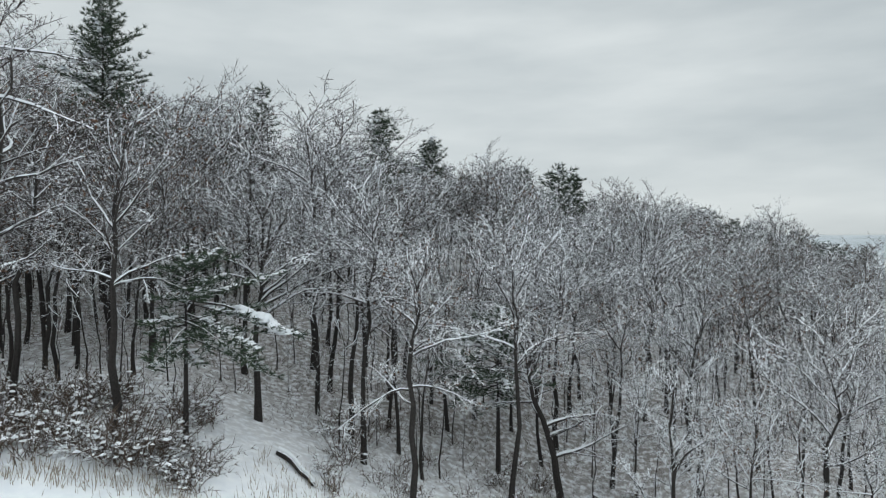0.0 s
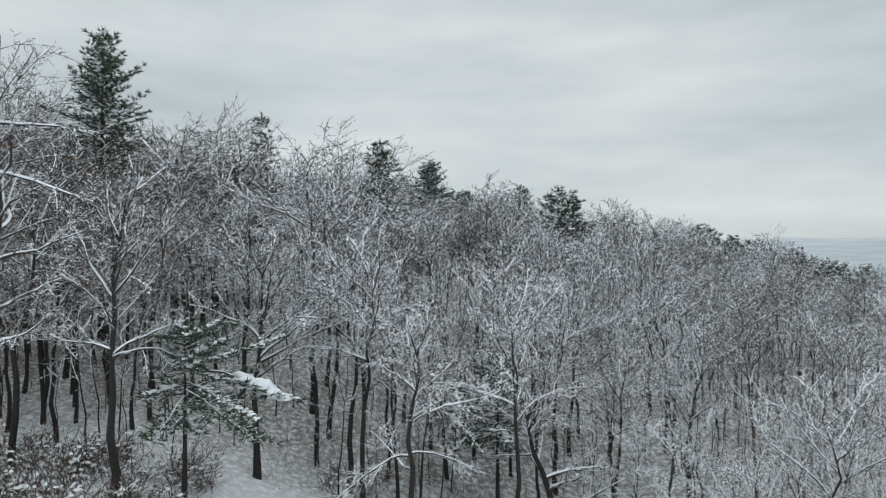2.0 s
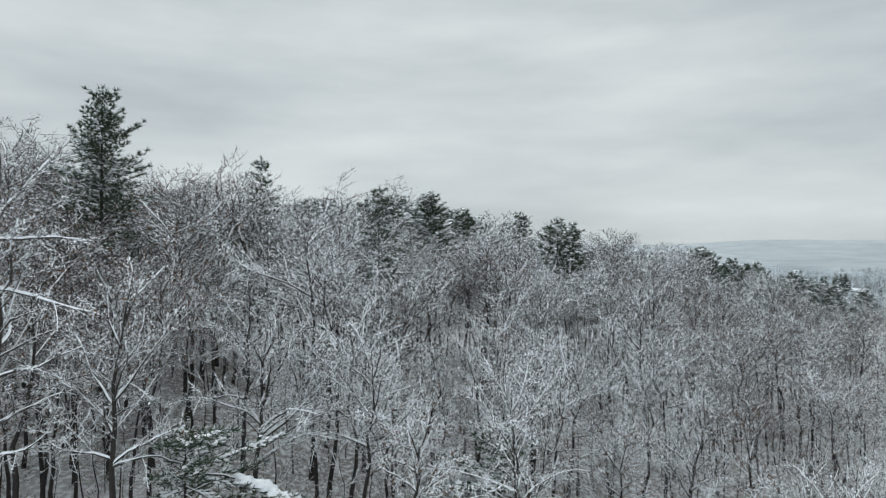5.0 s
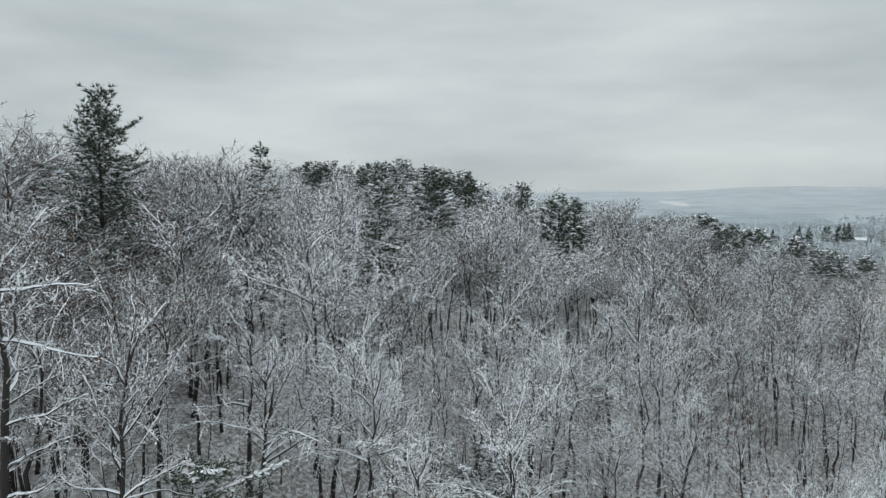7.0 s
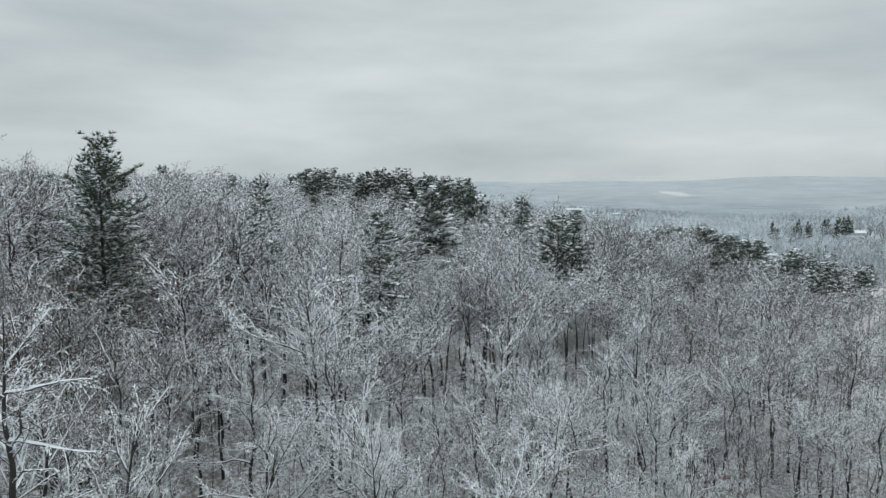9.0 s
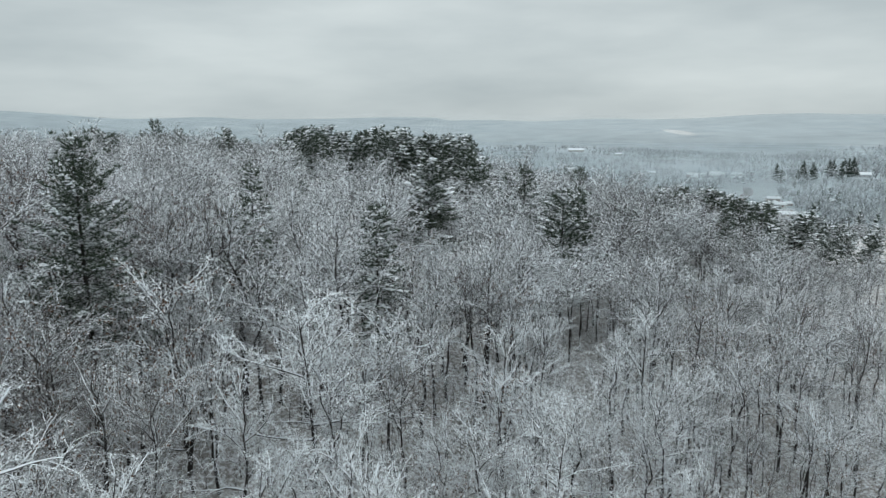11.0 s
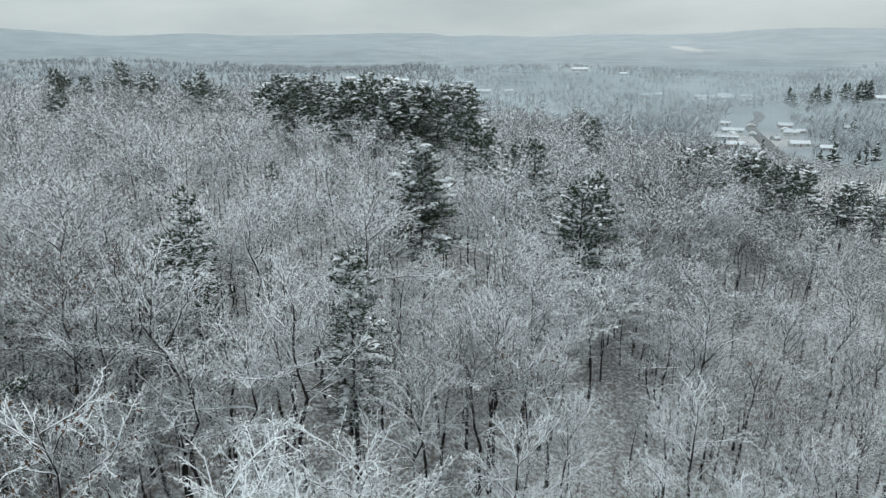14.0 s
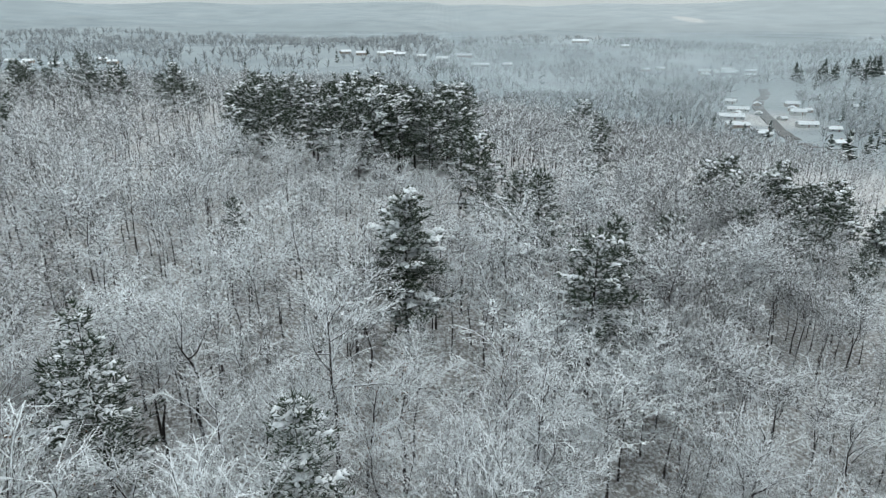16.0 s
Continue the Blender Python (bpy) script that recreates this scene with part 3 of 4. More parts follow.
# ---- ground ----
def build_ground():
    n = 110
    u = np.arange(-n, n + 1)
    line = 20.0 * np.sinh(u * 6.12 / n)
    xs, ys = line, line + 55.0
    gx, gy = np.meshgrid(xs, ys)
    gz = land(gx, gy)
    w = 2 * n + 1
    verts = np.stack([gx.ravel(), gy.ravel(), gz.ravel()], 1)
    i = np.arange(w * w).reshape(w, w)
    faces = np.stack([i[:-1, :-1].ravel(), i[:-1, 1:].ravel(), i[1:, 1:].ravel(), i[1:, :-1].ravel()], 1)
    me = bpy.data.meshes.new("ground")
    me.from_pydata(verts.tolist(), [], faces.tolist())
    me.polygons.foreach_set("use_smooth", [True] * len(me.polygons))
    me.materials.append(ground_material())
    tagged(new("ground", me), "snow-covered hillside falling into a wide valley", "ground", kind="structure")


build_ground()

# ---- the trees that stand out ----
HERO = []


def stand(template, x, y, turn=0.0, size=1.0, tall=1.0):
    HERO.append((x, y))
    return plant(template, x, y, turn, size, tall)


SLIM = dict(gap=0.36, twig_gap=0.15, fine=3, cake=0.88, pile=0.95)
stand(bare_tree(11, 15.2, 0.20, 0.60, 4, 0.20, steep=(40, 70), leaves=0.10, stout=0.36, pads=0.5, label="slender leafless tree with arching snow-laden branches",
                extra=((0.56, 6, 38, 5.4, 0.03), (0.45, 176, 32, 4.2, -0.17), (0.46, 4, 22, 3.4, -0.13), (0.40, 188, 36, 3.0, -0.01), (0.72, 180, 30, 2.2, 0.06), (0.66, 190, 40, 2.6, 0.08)), **SLIM), -1.35, 32.3)
stand(bare_tree(12, 12.5, 0.27, 0.66, 4, 0.24, steep=(20, 60), lean=(-0.22, 0.0), leaves=0.08, stout=0.5, pads=0.4, label="leaning leafless tree with thick snowy boughs",
                extra=((0.30, -10, 34, 5.2, -0.045), (0.46, 0, 14, 4.6, -0.01), (0.40, -25, 20, 3.6, -0.03), (0.52, 170, 40, 3.4, 0.02)), **SLIM), 7.6, 41.0)
stand(bare_tree(13, 12.0, 0.20, 0.40, 4, 0.26, steep=(45, 75), stout=0.55, pads=0.6, label="low-forked leafless tree thickly coated with snow",
                extra=((0.14, 12, 52, 5.4, -0.02), (0.1, 165, 66, 6.0, 0.02), (0.2, -20, 14, 3.8, 0.02), (0.24, 60, 60, 5.0, 0.0), (0.12, -60, 30, 3.2, -0.03)), **SLIM), 12.2, 34.5)
stand(bare_tree(14, 17.0, 0.22, 0.40, 7, 0.22, steep=(15, 55), stout=0.34, leaves=0.05, pads=0.35, lean=(0.05, 0), label="tall forked leafless tree at the edge of the clearing",
                extra=((0.42, 200, 20, 3.2, 0.0), (0.40, -10, 22, 3.4, -0.02), (0.55, 160, 45, 4.0, 0.04), (0.56, 20, 50, 4.6, 0.05)), **SLIM), -15.2, 30.0)
stand(bare_tree(15, 22.5, 0.26, 0.55, 7, 0.17, steep=(10, 50), stout=0.32, label="tall leafless tree with long level snowy limbs",
                extra=((0.50, 10, 22, 3.6, 0.0), (0.66, 0, 6, 3.8, 0.0), (0.75, 20, 10, 3.4, 0.0), (0.40, -10, 30, 3.4, 0.0), (0.34, -20, 35, 3.4, 0.03)), **SLIM), -19.9, 28.8)
stand(bare_tree(16, 15.0, 0.24, 0.46, 6, 0.30, steep=(20, 50), lean=(0.04, 0), stout=0.42, pads=0.4, label="wide leafless maple with arching snow-lined limbs",
                extra=((0.46, -5, 42, 7.4, -0.02), (0.52, -25, 38, 6.6, -0.01), (0.44, 14, 30, 7.0, 0.0), (0.38, -12, 50, 6.0, -0.05), (0.6, 5, 48, 6.0, 0.0)), **SLIM), -10.6, 37.5)
stand(bare_tree(17, 16.5, 0.24, 0.40, 8, 0.30, steep=(25, 55), lean=(0.04, 0), label="wide leafless maple with arching snow-lined limbs", **SLIM), -13.6, 45.0)
stand(bare_tree(18, 15.5, 0.24, 0.36, 8, 0.32, steep=(30, 58), label="round-headed leafless tree with dark limbs in a white crown", **SLIM), 15.8, 60.0)
stand(bare_tree(19, 15.0, 0.22, 0.42, 8, 0.30, steep=(25, 55), lean=(0.18, 0.0), label="leaning dark-stemmed leafless tree with a snowy crown", **SLIM), 17.2, 46.0)
small_pine = pine_tree(21, 9.6, 0.16, 0.48, 3.2, 0.45, 4, 0.30, 9, 0.42, 0.036, 0.5, pad=0.9, label="small pine with a bough bent under thick snow", bias=0.55, droop=14, ragged=0.6, blunt=0.4)
bough, load = Geo(), Geo()
bough_line = [Vector((0, 0, 6.9)), Vector((1.6, 0.6, 6.6)), Vector((3.0, 1.0, 6.0)), Vector((4.4, 1.4, 5.0))]
bough.tube(bough_line, [0.07, 0.06, 0.045, 0.025], 4)
lump_rng = random.Random(4)
for i in range(16):
    q, dd = along(bough_line, 0.5 + 0.5 * i / 16)
    load.lump(q + Vector((lump_rng.gauss(0, 0.08), lump_rng.gauss(0, 0.12), 0.02)), 0.44, 0.28 + lump_rng.uniform(0, 0.12), 0.30, lump_rng, 0.3)
part("bough", bough, LIMB, small_pine)
part("snow_load", load, LYING, small_pine, "thick slab of snow on a bent bough", smooth=True)
stand(small_pine, -12.2, 31.0)
stand(pine_tree(22, 27.0, 0.34, 0.30, 5.2, 0.54, 6, 0.42, 11, 0.46, 0.034, 0.26, ragged=0.75, pad=1.3, blunt=0.68, label="tall dark white pine that overtops the wood"), -28.9, 55.5)
stand(pine_tree(23, 21.6, 0.27, 0.30, 3.3, 0.6, 5, 0.40, 7, 0.55, 0.045, 0.38, droop=12, pad=1.15, ragged=0.5, label="slim pine bowed under clumps of snow"), -6.7, 69.2)
stand(pine_tree(24, 20.2, 0.30, 0.25, 5.4, 0.55, 5, 0.42, 8, 0.60, 0.05, 0.36, droop=4, ragged=0.6, blunt=0.55, label="white pine with thick white clumps on its boughs", pad=1.7), -2.2, 103.3)
stand(pine_tree(25, 22.4, 0.20, 0.40, 2.4, 0.7, 4, 0.42, 7, 0.5, 0.05, 0.4, label="slim yellowish pine with snow on its boughs", ragged=0.5, droop=8), -20.3, 73.2)
PINES = [
    pine_tree(31, 17.0, 0.28, 0.28, 4.2, 0.75, 5, 0.50, 7, 0.62, 0.06, 0.25, pad=1.1, ragged=0.5),
    pine_tree(32, 15.5, 0.26, 0.22, 4.6, 0.75, 5, 0.50, 7, 0.62, 0.06, 0.35, pad=1.1, ragged=0.5, droop=6),
    pine_tree(33, 18.5, 0.30, 0.35, 3.9, 0.75, 5, 0.50, 7, 0.62, 0.06, 0.20, pad=1.1, ragged=0.5),
]
GROVE = [
    pine_tree(34, 17.0, 0.28, 0.28, 4.8, 0.95, 5, 0.70, 6, 0.85, 0.09, 0.36, pad=1.4, ragged=0.45, blunt=0.45),
    pine_tree(35, 15.5, 0.26, 0.22, 5.0, 0.95, 5, 0.70, 6, 0.85, 0.09, 0.46, pad=1.4, ragged=0.45, blunt=0.5, droop=4),
    pine_tree(36, 18.5, 0.30, 0.32, 4.5, 0.95, 5, 0.70, 6, 0.85, 0.09, 0.28, pad=1.4, ragged=0.45, blunt=0.42),
]
rng = random.Random(5)
# x, y, height of the top
for x, y, top in ((14.6, 121, 24.8), (18.2, 102.5, 22.5), (-24.3, 116, 20.5), (21.8, 109, 22), (13, 128, 23), (8.5, 135, 21),
                  (57, 146, 17.9), (52, 148, 15.5), (61, 150, 17), (65, 146, 15.5), (60, 141, 14), (68.5, 143.8, 14.8), (74, 173, 13.5), (75, 141, 11.5), (79, 145, 11), (83, 142, 10.5), (88, 147, 10), (93, 143, 9), (86, 152, 11), (70, 152, 14),
                  (55, 154, 16), (64, 138, 12), (72, 147, 12.5), (66, 130, 10), (76.6, 141.5, 13), (78, 135, 9), (84, 137, 8.5), (7.7, 143, 24.5), (5.1, 150, 25.5), (38.3, 187.5, 19.5), (-23.1, 76.2, 23.5), (58.8, 145, 17.5), (59.2, 166, 16.5), (49.6, 135.3, 15.5), (56.5, 133, 14.5), (75, 154.7, 14), (59.7, 120.4, 12.5), (34.8, 128, 16.5), (52.8, 160, 16.5), (90, 139, 9), (-77, 158, 29.4), (-82, 163, 28), (49.4, 260, 15.0), (53, 255, 12), (46, 262, 11), (28, 150, 18), (40, 165, 14)):
    kind = (PINES if y < 136 else GROVE)[rng.randrange(3)]
    stand(kind, x, y, rng.uniform(0, 360), max(0.6, (top - ground_z(x, y)) / TALL[kind.name]))
stand(small_pine, 3.6, 42.6, 120, 1.15)
# the grove on the knoll, and the line of pines behind it
k = 0
while k < 56:
    x, y = rng.uniform(-50, 9), rng.uniform(154, 192)
    if x / (y - 36) < -0.30 or y < 160 + 10 * math.sin(x * 0.21) and x > -36 and x < -28 or y < 150 + 0.4 * (x + 22) and x > -22:
        continue
    if all(math.hypot(x - a, y - b) > 3.6 for a, b in HERO):
        kind = GROVE[rng.randrange(3)]
        stand(kind, x, y, rng.uniform(0, 360), (29.7 + 0.8 * math.sin(x) - 0.02 * x - ground_z(x, y)) / TALL[kind.name] * rng.uniform(0.78, 1.02))
        k += 1
for _ in range(16):
    x = rng.uniform(-120, -55)
    stand(GROVE[rng.randrange(3)], x, 214 - 0.3 * (x + 73) + rng.uniform(-6, 6), rng.uniform(0, 360), rng.uniform(0.6, 0.85))

# ---- the wood ----
NEAR = [
    bare_tree(51, 14.0, 0.15, 0.50, 9, 0.34, steep=(12, 42)),
    bare_tree(52, 15.5, 0.17, 0.54, 9, 0.31, steep=(16, 46)),
    bare_tree(53, 12.5, 0.15, 0.46, 9, 0.38, steep=(10, 40)),
    bare_tree(54, 16.0, 0.18, 0.52, 10, 0.32, steep=(14, 44), lean=(0.04, 0.02)),
    bare_tree(55, 12.0, 0.13, 0.48, 9, 0.36, steep=(12, 44), leaves=0.15, label="leafless tree with snow and a few brown leaves"),
    bare_tree(56, 13.5, 0.16, 0.42, 10, 0.38, steep=(5, 36)),
]
BROWN = [
    bare_tree(57, 13.0, 0.15, 0.50, 9, 0.34, steep=(12, 46), leaves=0.2, pads=0.1, pile=0.22, cake=0.42, twig_mat=TWIG_LEE, label="brown leafless tree with thin snow and clinging leaves"),
    bare_tree(58, 15.0, 0.16, 0.54, 9, 0.31, steep=(18, 48), leaves=0.08, pads=0.1, pile=0.22, cake=0.42, twig_mat=TWIG_LEE, label="brown leafless tree with thin snow on its twigs"),
    bare_tree(59, 12.0, 0.14, 0.48, 9, 0.36, steep=(15, 46), pads=0.1, pile=0.22, cake=0.42, twig_mat=TWIG_LEE, label="brown leafless tree with thin snow on its twigs"),
]
MID = [one_geo(61 + i, 12.0 + 0.8 * i, 0.14, 0.44 + 0.04 * (i % 3), 10, 0.36 + 0.02 * (i % 3), steep=(8 + 3 * i, 46), gap=0.48, twig_gap=0.25, fine=2, twig_r=0.036, twig_len=0.78, pads=0.10) for i in range(7)]
MID_LEE = [one_geo(65 + i, 12.0 + 0.8 * i, 0.12, 0.44 + 0.04 * (i % 3), 10, 0.34 + 0.02 * (i % 3), steep=(14 + 3 * i, 50), gap=0.42, twig_gap=0.26, fine=3, twig_r=0.034, twig_len=1.0, pads=0.04) for i in range(5)]
FAR = [one_geo(71 + i, 10.0 + i, 0.14, 0.34, 6, 0.38, steep=(14, 50), gap=0.8, twig_gap=0.42, fine=2, twig_r=0.052, twig_len=1.2, pads=0.0) for i in range(5)]
VERY_FAR = [one_geo(91 + i, 10.0 + i, 0.2, 0.30, 4, 0.38, steep=(18, 56), gap=1.3, twig_gap=0.7, fine=1, twig_r=0.15, twig_len=1.9, pads=0.0) for i in range(4)]
LOW = [one_geo(101 + i, 4.5 + 0.9 * i, 0.04, 0.2, 5, 0.36, gap=0.4, twig_gap=0.25, fine=1, twig_r=0.016, twig_len=0.5, pads=0.1) for i in range(3)]
THIN = [bare_tree(81 + i, 8.0 + 1.5 * i, 0.05, 0.55, 3, 0.15, fine=1, gap=0.6, twig_gap=0.3, name="sapling", label="thin leafless sapling with a snowy crown") for i in range(2)]

ROAD = [(259, 480), (262, 510), (271, 551), (291, 619), (313, 687), (336, 735), (362, 775), (385, 830)]
VILLAGE = [  # x, y, length, width, turn, eaves
    (283, 664, 19.2, 7.6, -12, 3.2), (258, 619, 20.8, 8.5, -12, 3.2), (246, 577, 17.6, 7.6, -12, 3.0), (249, 536, 10.4, 7.6, -10, 3.4), (349, 693, 12.8, 7.6, -15, 4.2), (328, 640, 12.8, 7.6, -15, 3.6),
    (318, 700, 8.0, 6.8, 70, 3.4), (304, 578, 16.0, 7.6, -8, 3.2), (314, 556, 9.6, 6.8, -8, 3.0), (401, 671, 10.4, 6.8, -30, 3.6), (292, 640, 7.2, 6.0, 65, 3.0), (337, 668, 8.8, 6.8, 60, 3.4),
    (542, 855, 22, 10, -20, 4.0), (272, 640, 7.2, 6.0, 40, 3.0), (300, 612, 6.4, 6.0, 25, 2.8), (345, 655, 7.2, 6.0, 15, 3.0), (300, 720, 9.6, 6.8, -35, 3.6), (285, 500, 7.2, 6.0, 10, 2.8),
    (415, 1090, 14, 9, 25, 4.0), (500, 1120, 16, 9, -30, 4.0), (352, 1190, 14, 9, 40, 4.0), (120, 1250, 18, 10, 20, 4.5), (-150, 1120, 16, 9, 30, 4.5), (-80, 1150, 18, 9, -25, 4.5),
    (433, 1129, 28, 11, -10, 4.5), (474, 1147, 20, 10, -10, 4.5), (452, 1100, 34, 11, -6, 4.5), (384, 1208, 18, 9, 8, 4.5), (467, 1042, 16, 9, -14, 4.0), (48, 1381, 29, 11, 0, 5.0),
    (70, 1203, 30, 11, -4, 4.5), (355, 1768, 41, 15, -6, 6.0), (436, 1649, 18, 11, 10, 5.0), (-122, 1100, 16, 10, 0, 5.0), (-92, 1112, 14, 9, 12, 5.0), (-64, 1130, 18, 9, -8, 5.0),
    (-30, 1150, 15, 9, 5, 5.0), (4, 1190, 19, 10, 0, 5.0), (-586, 1005, 14, 9, 15, 5.0), (-501, 921, 14, 9, 10, 5.0), (-436, 943, 13, 8, 5, 5.0), (-560, 950, 11, 8, -10, 5.0),
    (-470, 985, 13, 8, 20, 5.0), (-640, 1050, 14, 9, 0, 5.0),
]


def off_village(x, y):
    """Clear of the road, the houses and the yards in front of them."""
    for i in range(len(ROAD) - 1):
        (a, b), (c, d) = ROAD[i], ROAD[i + 1]
        t = max(0, min(1, ((x - a) * (c - a) + (y - b) * (d - b)) / ((c - a) ** 2 + (d - b) ** 2)))
        if math.hypot(x - a - t * (c - a), y - b - t * (d - b)) < (34 if b > 540 else 14):
            return False
    for hx, hy, length, *_ in VILLAGE:
        if abs(x - hx * y / hy) < length * 0.75 and hy - 0.1 * hy < y < hy + 12:
            return False
    return True


rng = random.Random(9)
SPOTS = list(HERO)


def free(x, y, gap):
    for i, (a, b) in enumerate(SPOTS):
        g = gap + (1.4 if a > 45 or b < 60 else 2.2) if i < len(HERO) else gap
        if abs(a - x) < g and abs(b - y) < g and math.hypot(a - x, b - y) < g:
            return False
    return True


def in_wood(x, y):
    """Not on the clearing, nor on the track that leads out of it, and behind the trees at the edge."""
    if -10.2 < x < -6.2 and y < 37:
        return False
    if x < -12:
        return y > 31
    return y > (37.5 if x < 16 else 33.0)


def clumped(x, y):
    """The wood stands in clumps, with small gaps where the trunks and the ground show."""
    return in_wood(x, y) and noise.noise(Vector((x / 9.5, y / 11.0, 1.7))) > -0.24


def scatter(count, y0, y1, gap, margin, cone=0.70, keep=in_wood):
    """Spots strewn over the stretch of slope between y0 and y1, none nearer to another than gap."""
    got = []
    for _ in range(count * 25):
        if len(got) >= count:
            break
        y = math.sqrt(rng.uniform(y0 * y0, y1 * y1))
        x = rng.uniform(-1, 1) * (cone * y + margin)
        if keep(x, y) and free(x, y, gap):
            SPOTS.append((x, y))
            got.append((x, y))
    return got


for x, y in scatter(300, 29, 84, 2.7, 4, keep=clumped):
    thin_snow = 0.9 if x < -11 and y < 48 else 0.7 if x > 0.38 * y else 0.6 if x < -11 and y < 64 else 0.18
    kind = BROWN[rng.randrange(3)] if rng.random() < thin_snow else NEAR[rng.randrange(6)]
    plant(kind, x, y, rng.uniform(0, 360), rng.choice((0.78, 0.92, 1.0, 1.08, 1.2)) * rng.uniform(0.94, 1.06) * stature(x, y), rng.uniform(0.92, 1.1), group="trees of the wood")
for _ in range(34):  # a dense brown stand beside the clearing
    x, y = rng.uniform(-29, -17.5), rng.uniform(31, 44)
    if free(x, y, 1.6):
        SPOTS.append((x, y))
        plant(BROWN[rng.randrange(3)], x, y, rng.uniform(0, 360), rng.uniform(0.9, 1.15), rng.uniform(0.95, 1.15), group="trees of the wood")
for x, y in scatter(200, 31, 70, 0.9, 2):
    plant(THIN[rng.randrange(2)], x, y, rng.uniform(0, 360), rng.uniform(0.7, 1.15), group="saplings of the wood")
spots = scatter(720, 84, 150, 2.9, 6, keep=clumped)
joined_wood("wood", "dense bare wood with snow on every twig", MID, [p for p in spots if p[0] < 12 + 0.14 * p[1]], (TWIG_MID, TWIG_LEE), 3, 0.68, 1.1)
joined_wood("lee_wood", "bare brownish wood with thinner snow on its twigs", MID_LEE, [p for p in spots if p[0] >= 12 + 0.14 * p[1]], (TWIG_MID, TWIG_LEE), 6, 0.68, 1.1, brown=0.85)
spots = scatter(1750, 150, 310, 3.9, 8, cone=0.75)
joined_wood("far_wood", "bare snow-dusted wood on the far slope, twigs paled for haze", FAR, [p for p in spots if p[0] < 12 + 0.14 * p[1]], (TWIG_HAZED, TWIG_LEE), 4)
joined_wood("far_lee_wood", "bare brownish wood on the slope that falls to the valley", FAR, [p for p in spots if p[0] >= 12 + 0.14 * p[1]], (TWIG_HAZED, TWIG_LEE), 9, brown=0.85)
joined_wood("farther_wood", "misty bare wood lower down the valley side", VERY_FAR, scatter(1900, 310, 520, 5.5, 10, cone=0.8, keep=off_village), (TWIG_HAZED, TWIG_LEE), 7)
joined_wood("understory", "low leafless understory trees dusted with snow", LOW, scatter(420, 38, 110, 1.1, 3), (TWIG_LEE, TWIG), 8)

# ---- the valley: woods too far to count ----
def far_woods(name, label, spots, rng, conifer, mat, tall, wide, spikes):
    g = Geo()
    for x, y in spots:
        z = ground_z(x, y)
        h, w = tall * rng.uniform(0.75, 1.25), wide * rng.uniform(0.7, 1.2)
        if conifer:
            for i in range(spikes):
                u = (i + rng.random()) / spikes
                a = rng.uniform(0, 6.28)
                r = w * (1 - u) ** 0.8 + 0.3
                c = Vector((x, y, z + h * (0.15 + 0.83 * u)))
                g.spike(c, c + Vector((math.cos(a) * r, math.sin(a) * r, h * rng.uniform(-0.02, 0.12))), h * 0.06, rng.uniform(0, 2))
        else:
            g.spike(Vector((x, y, z - 0.5)), Vector((x, y, z + h)), 0.25, 0)
            for i in range(spikes):
                a, el = rng.uniform(0, 6.28), rng.uniform(0.3, 1.35)
                c = Vector((x, y, z + h * rng.uniform(0.3, 0.75)))
                l = w * rng.uniform(0.7, 1.2)
                g.spike(c, c + Vector((math.cos(a) * math.cos(el) * l, math.sin(a) * math.cos(el) * l, math.sin(el) * l)), w * 0.05, rng.uniform(0, 2))
    ob = new(name, mesh_of(name, g, mat))
    tagged(ob, label, "woods", kind="stuff")


rng = random.Random(77)


def spots_in(count, y0, y1, cone, keep):
    out = []
    while len(out) < count:
        y = math.sqrt(rng.uniform(y0 * y0, y1 * y1))
        x = rng.uniform(-cone, cone) * y
        if keep(x, y):
            out.append((x, y))
    return out


def near_village(x, y):
    return off_village(x, y) and noise.noise(Vector((x * 0.012, y * 0.012, 3.0))) > -0.12


# the bare woods here carry haze in their base colour
far_woods("far_woods", "snow-dusted bare woods on the valley side, paled for haze", spots_in(3600, 500, 760, 0.85, off_village), rng, False, WOODS_HAZED, 11, 7, 12)
far_woods("valley_woods", "misty snow-dusted woods along the valley", spots_in(5200, 760, 1900, 0.85, near_village), rng, False, WOODS_HAZED, 13, 10, 9)
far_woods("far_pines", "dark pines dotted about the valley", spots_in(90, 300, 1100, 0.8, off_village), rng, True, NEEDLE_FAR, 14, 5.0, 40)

far_woods("pine_clump", "clump of tall dark pines on a rise in the valley", [(rng.gauss(450 + 58 * (i % 2), 13), 838 + rng.gauss(0, 16)) for i in range(18)], rng, True, NEEDLE_FAR, 20, 8.0, 120)
far_woods("valley_pines", "dark pines round the village", [(x + rng.gauss(0, 22), y + rng.gauss(0, 14)) for x, y in ((163, 431), (266, 450), (205, 520), (230, 560), (395, 640), (350, 590), (225, 700), (400, 700),
          (500, 1180), (420, 1060), (330, 1150), (-90, 1090), (-480, 930), (-550, 990), (300, 1080), (470, 1010), (560, 1080), (380, 900), (150, 1050), (560, 940), (-520, 900), (-600, 960), (-440, 900)) for _ in range(4)], rng, True, NEEDLE_FAR, 13, 4.2, 44)

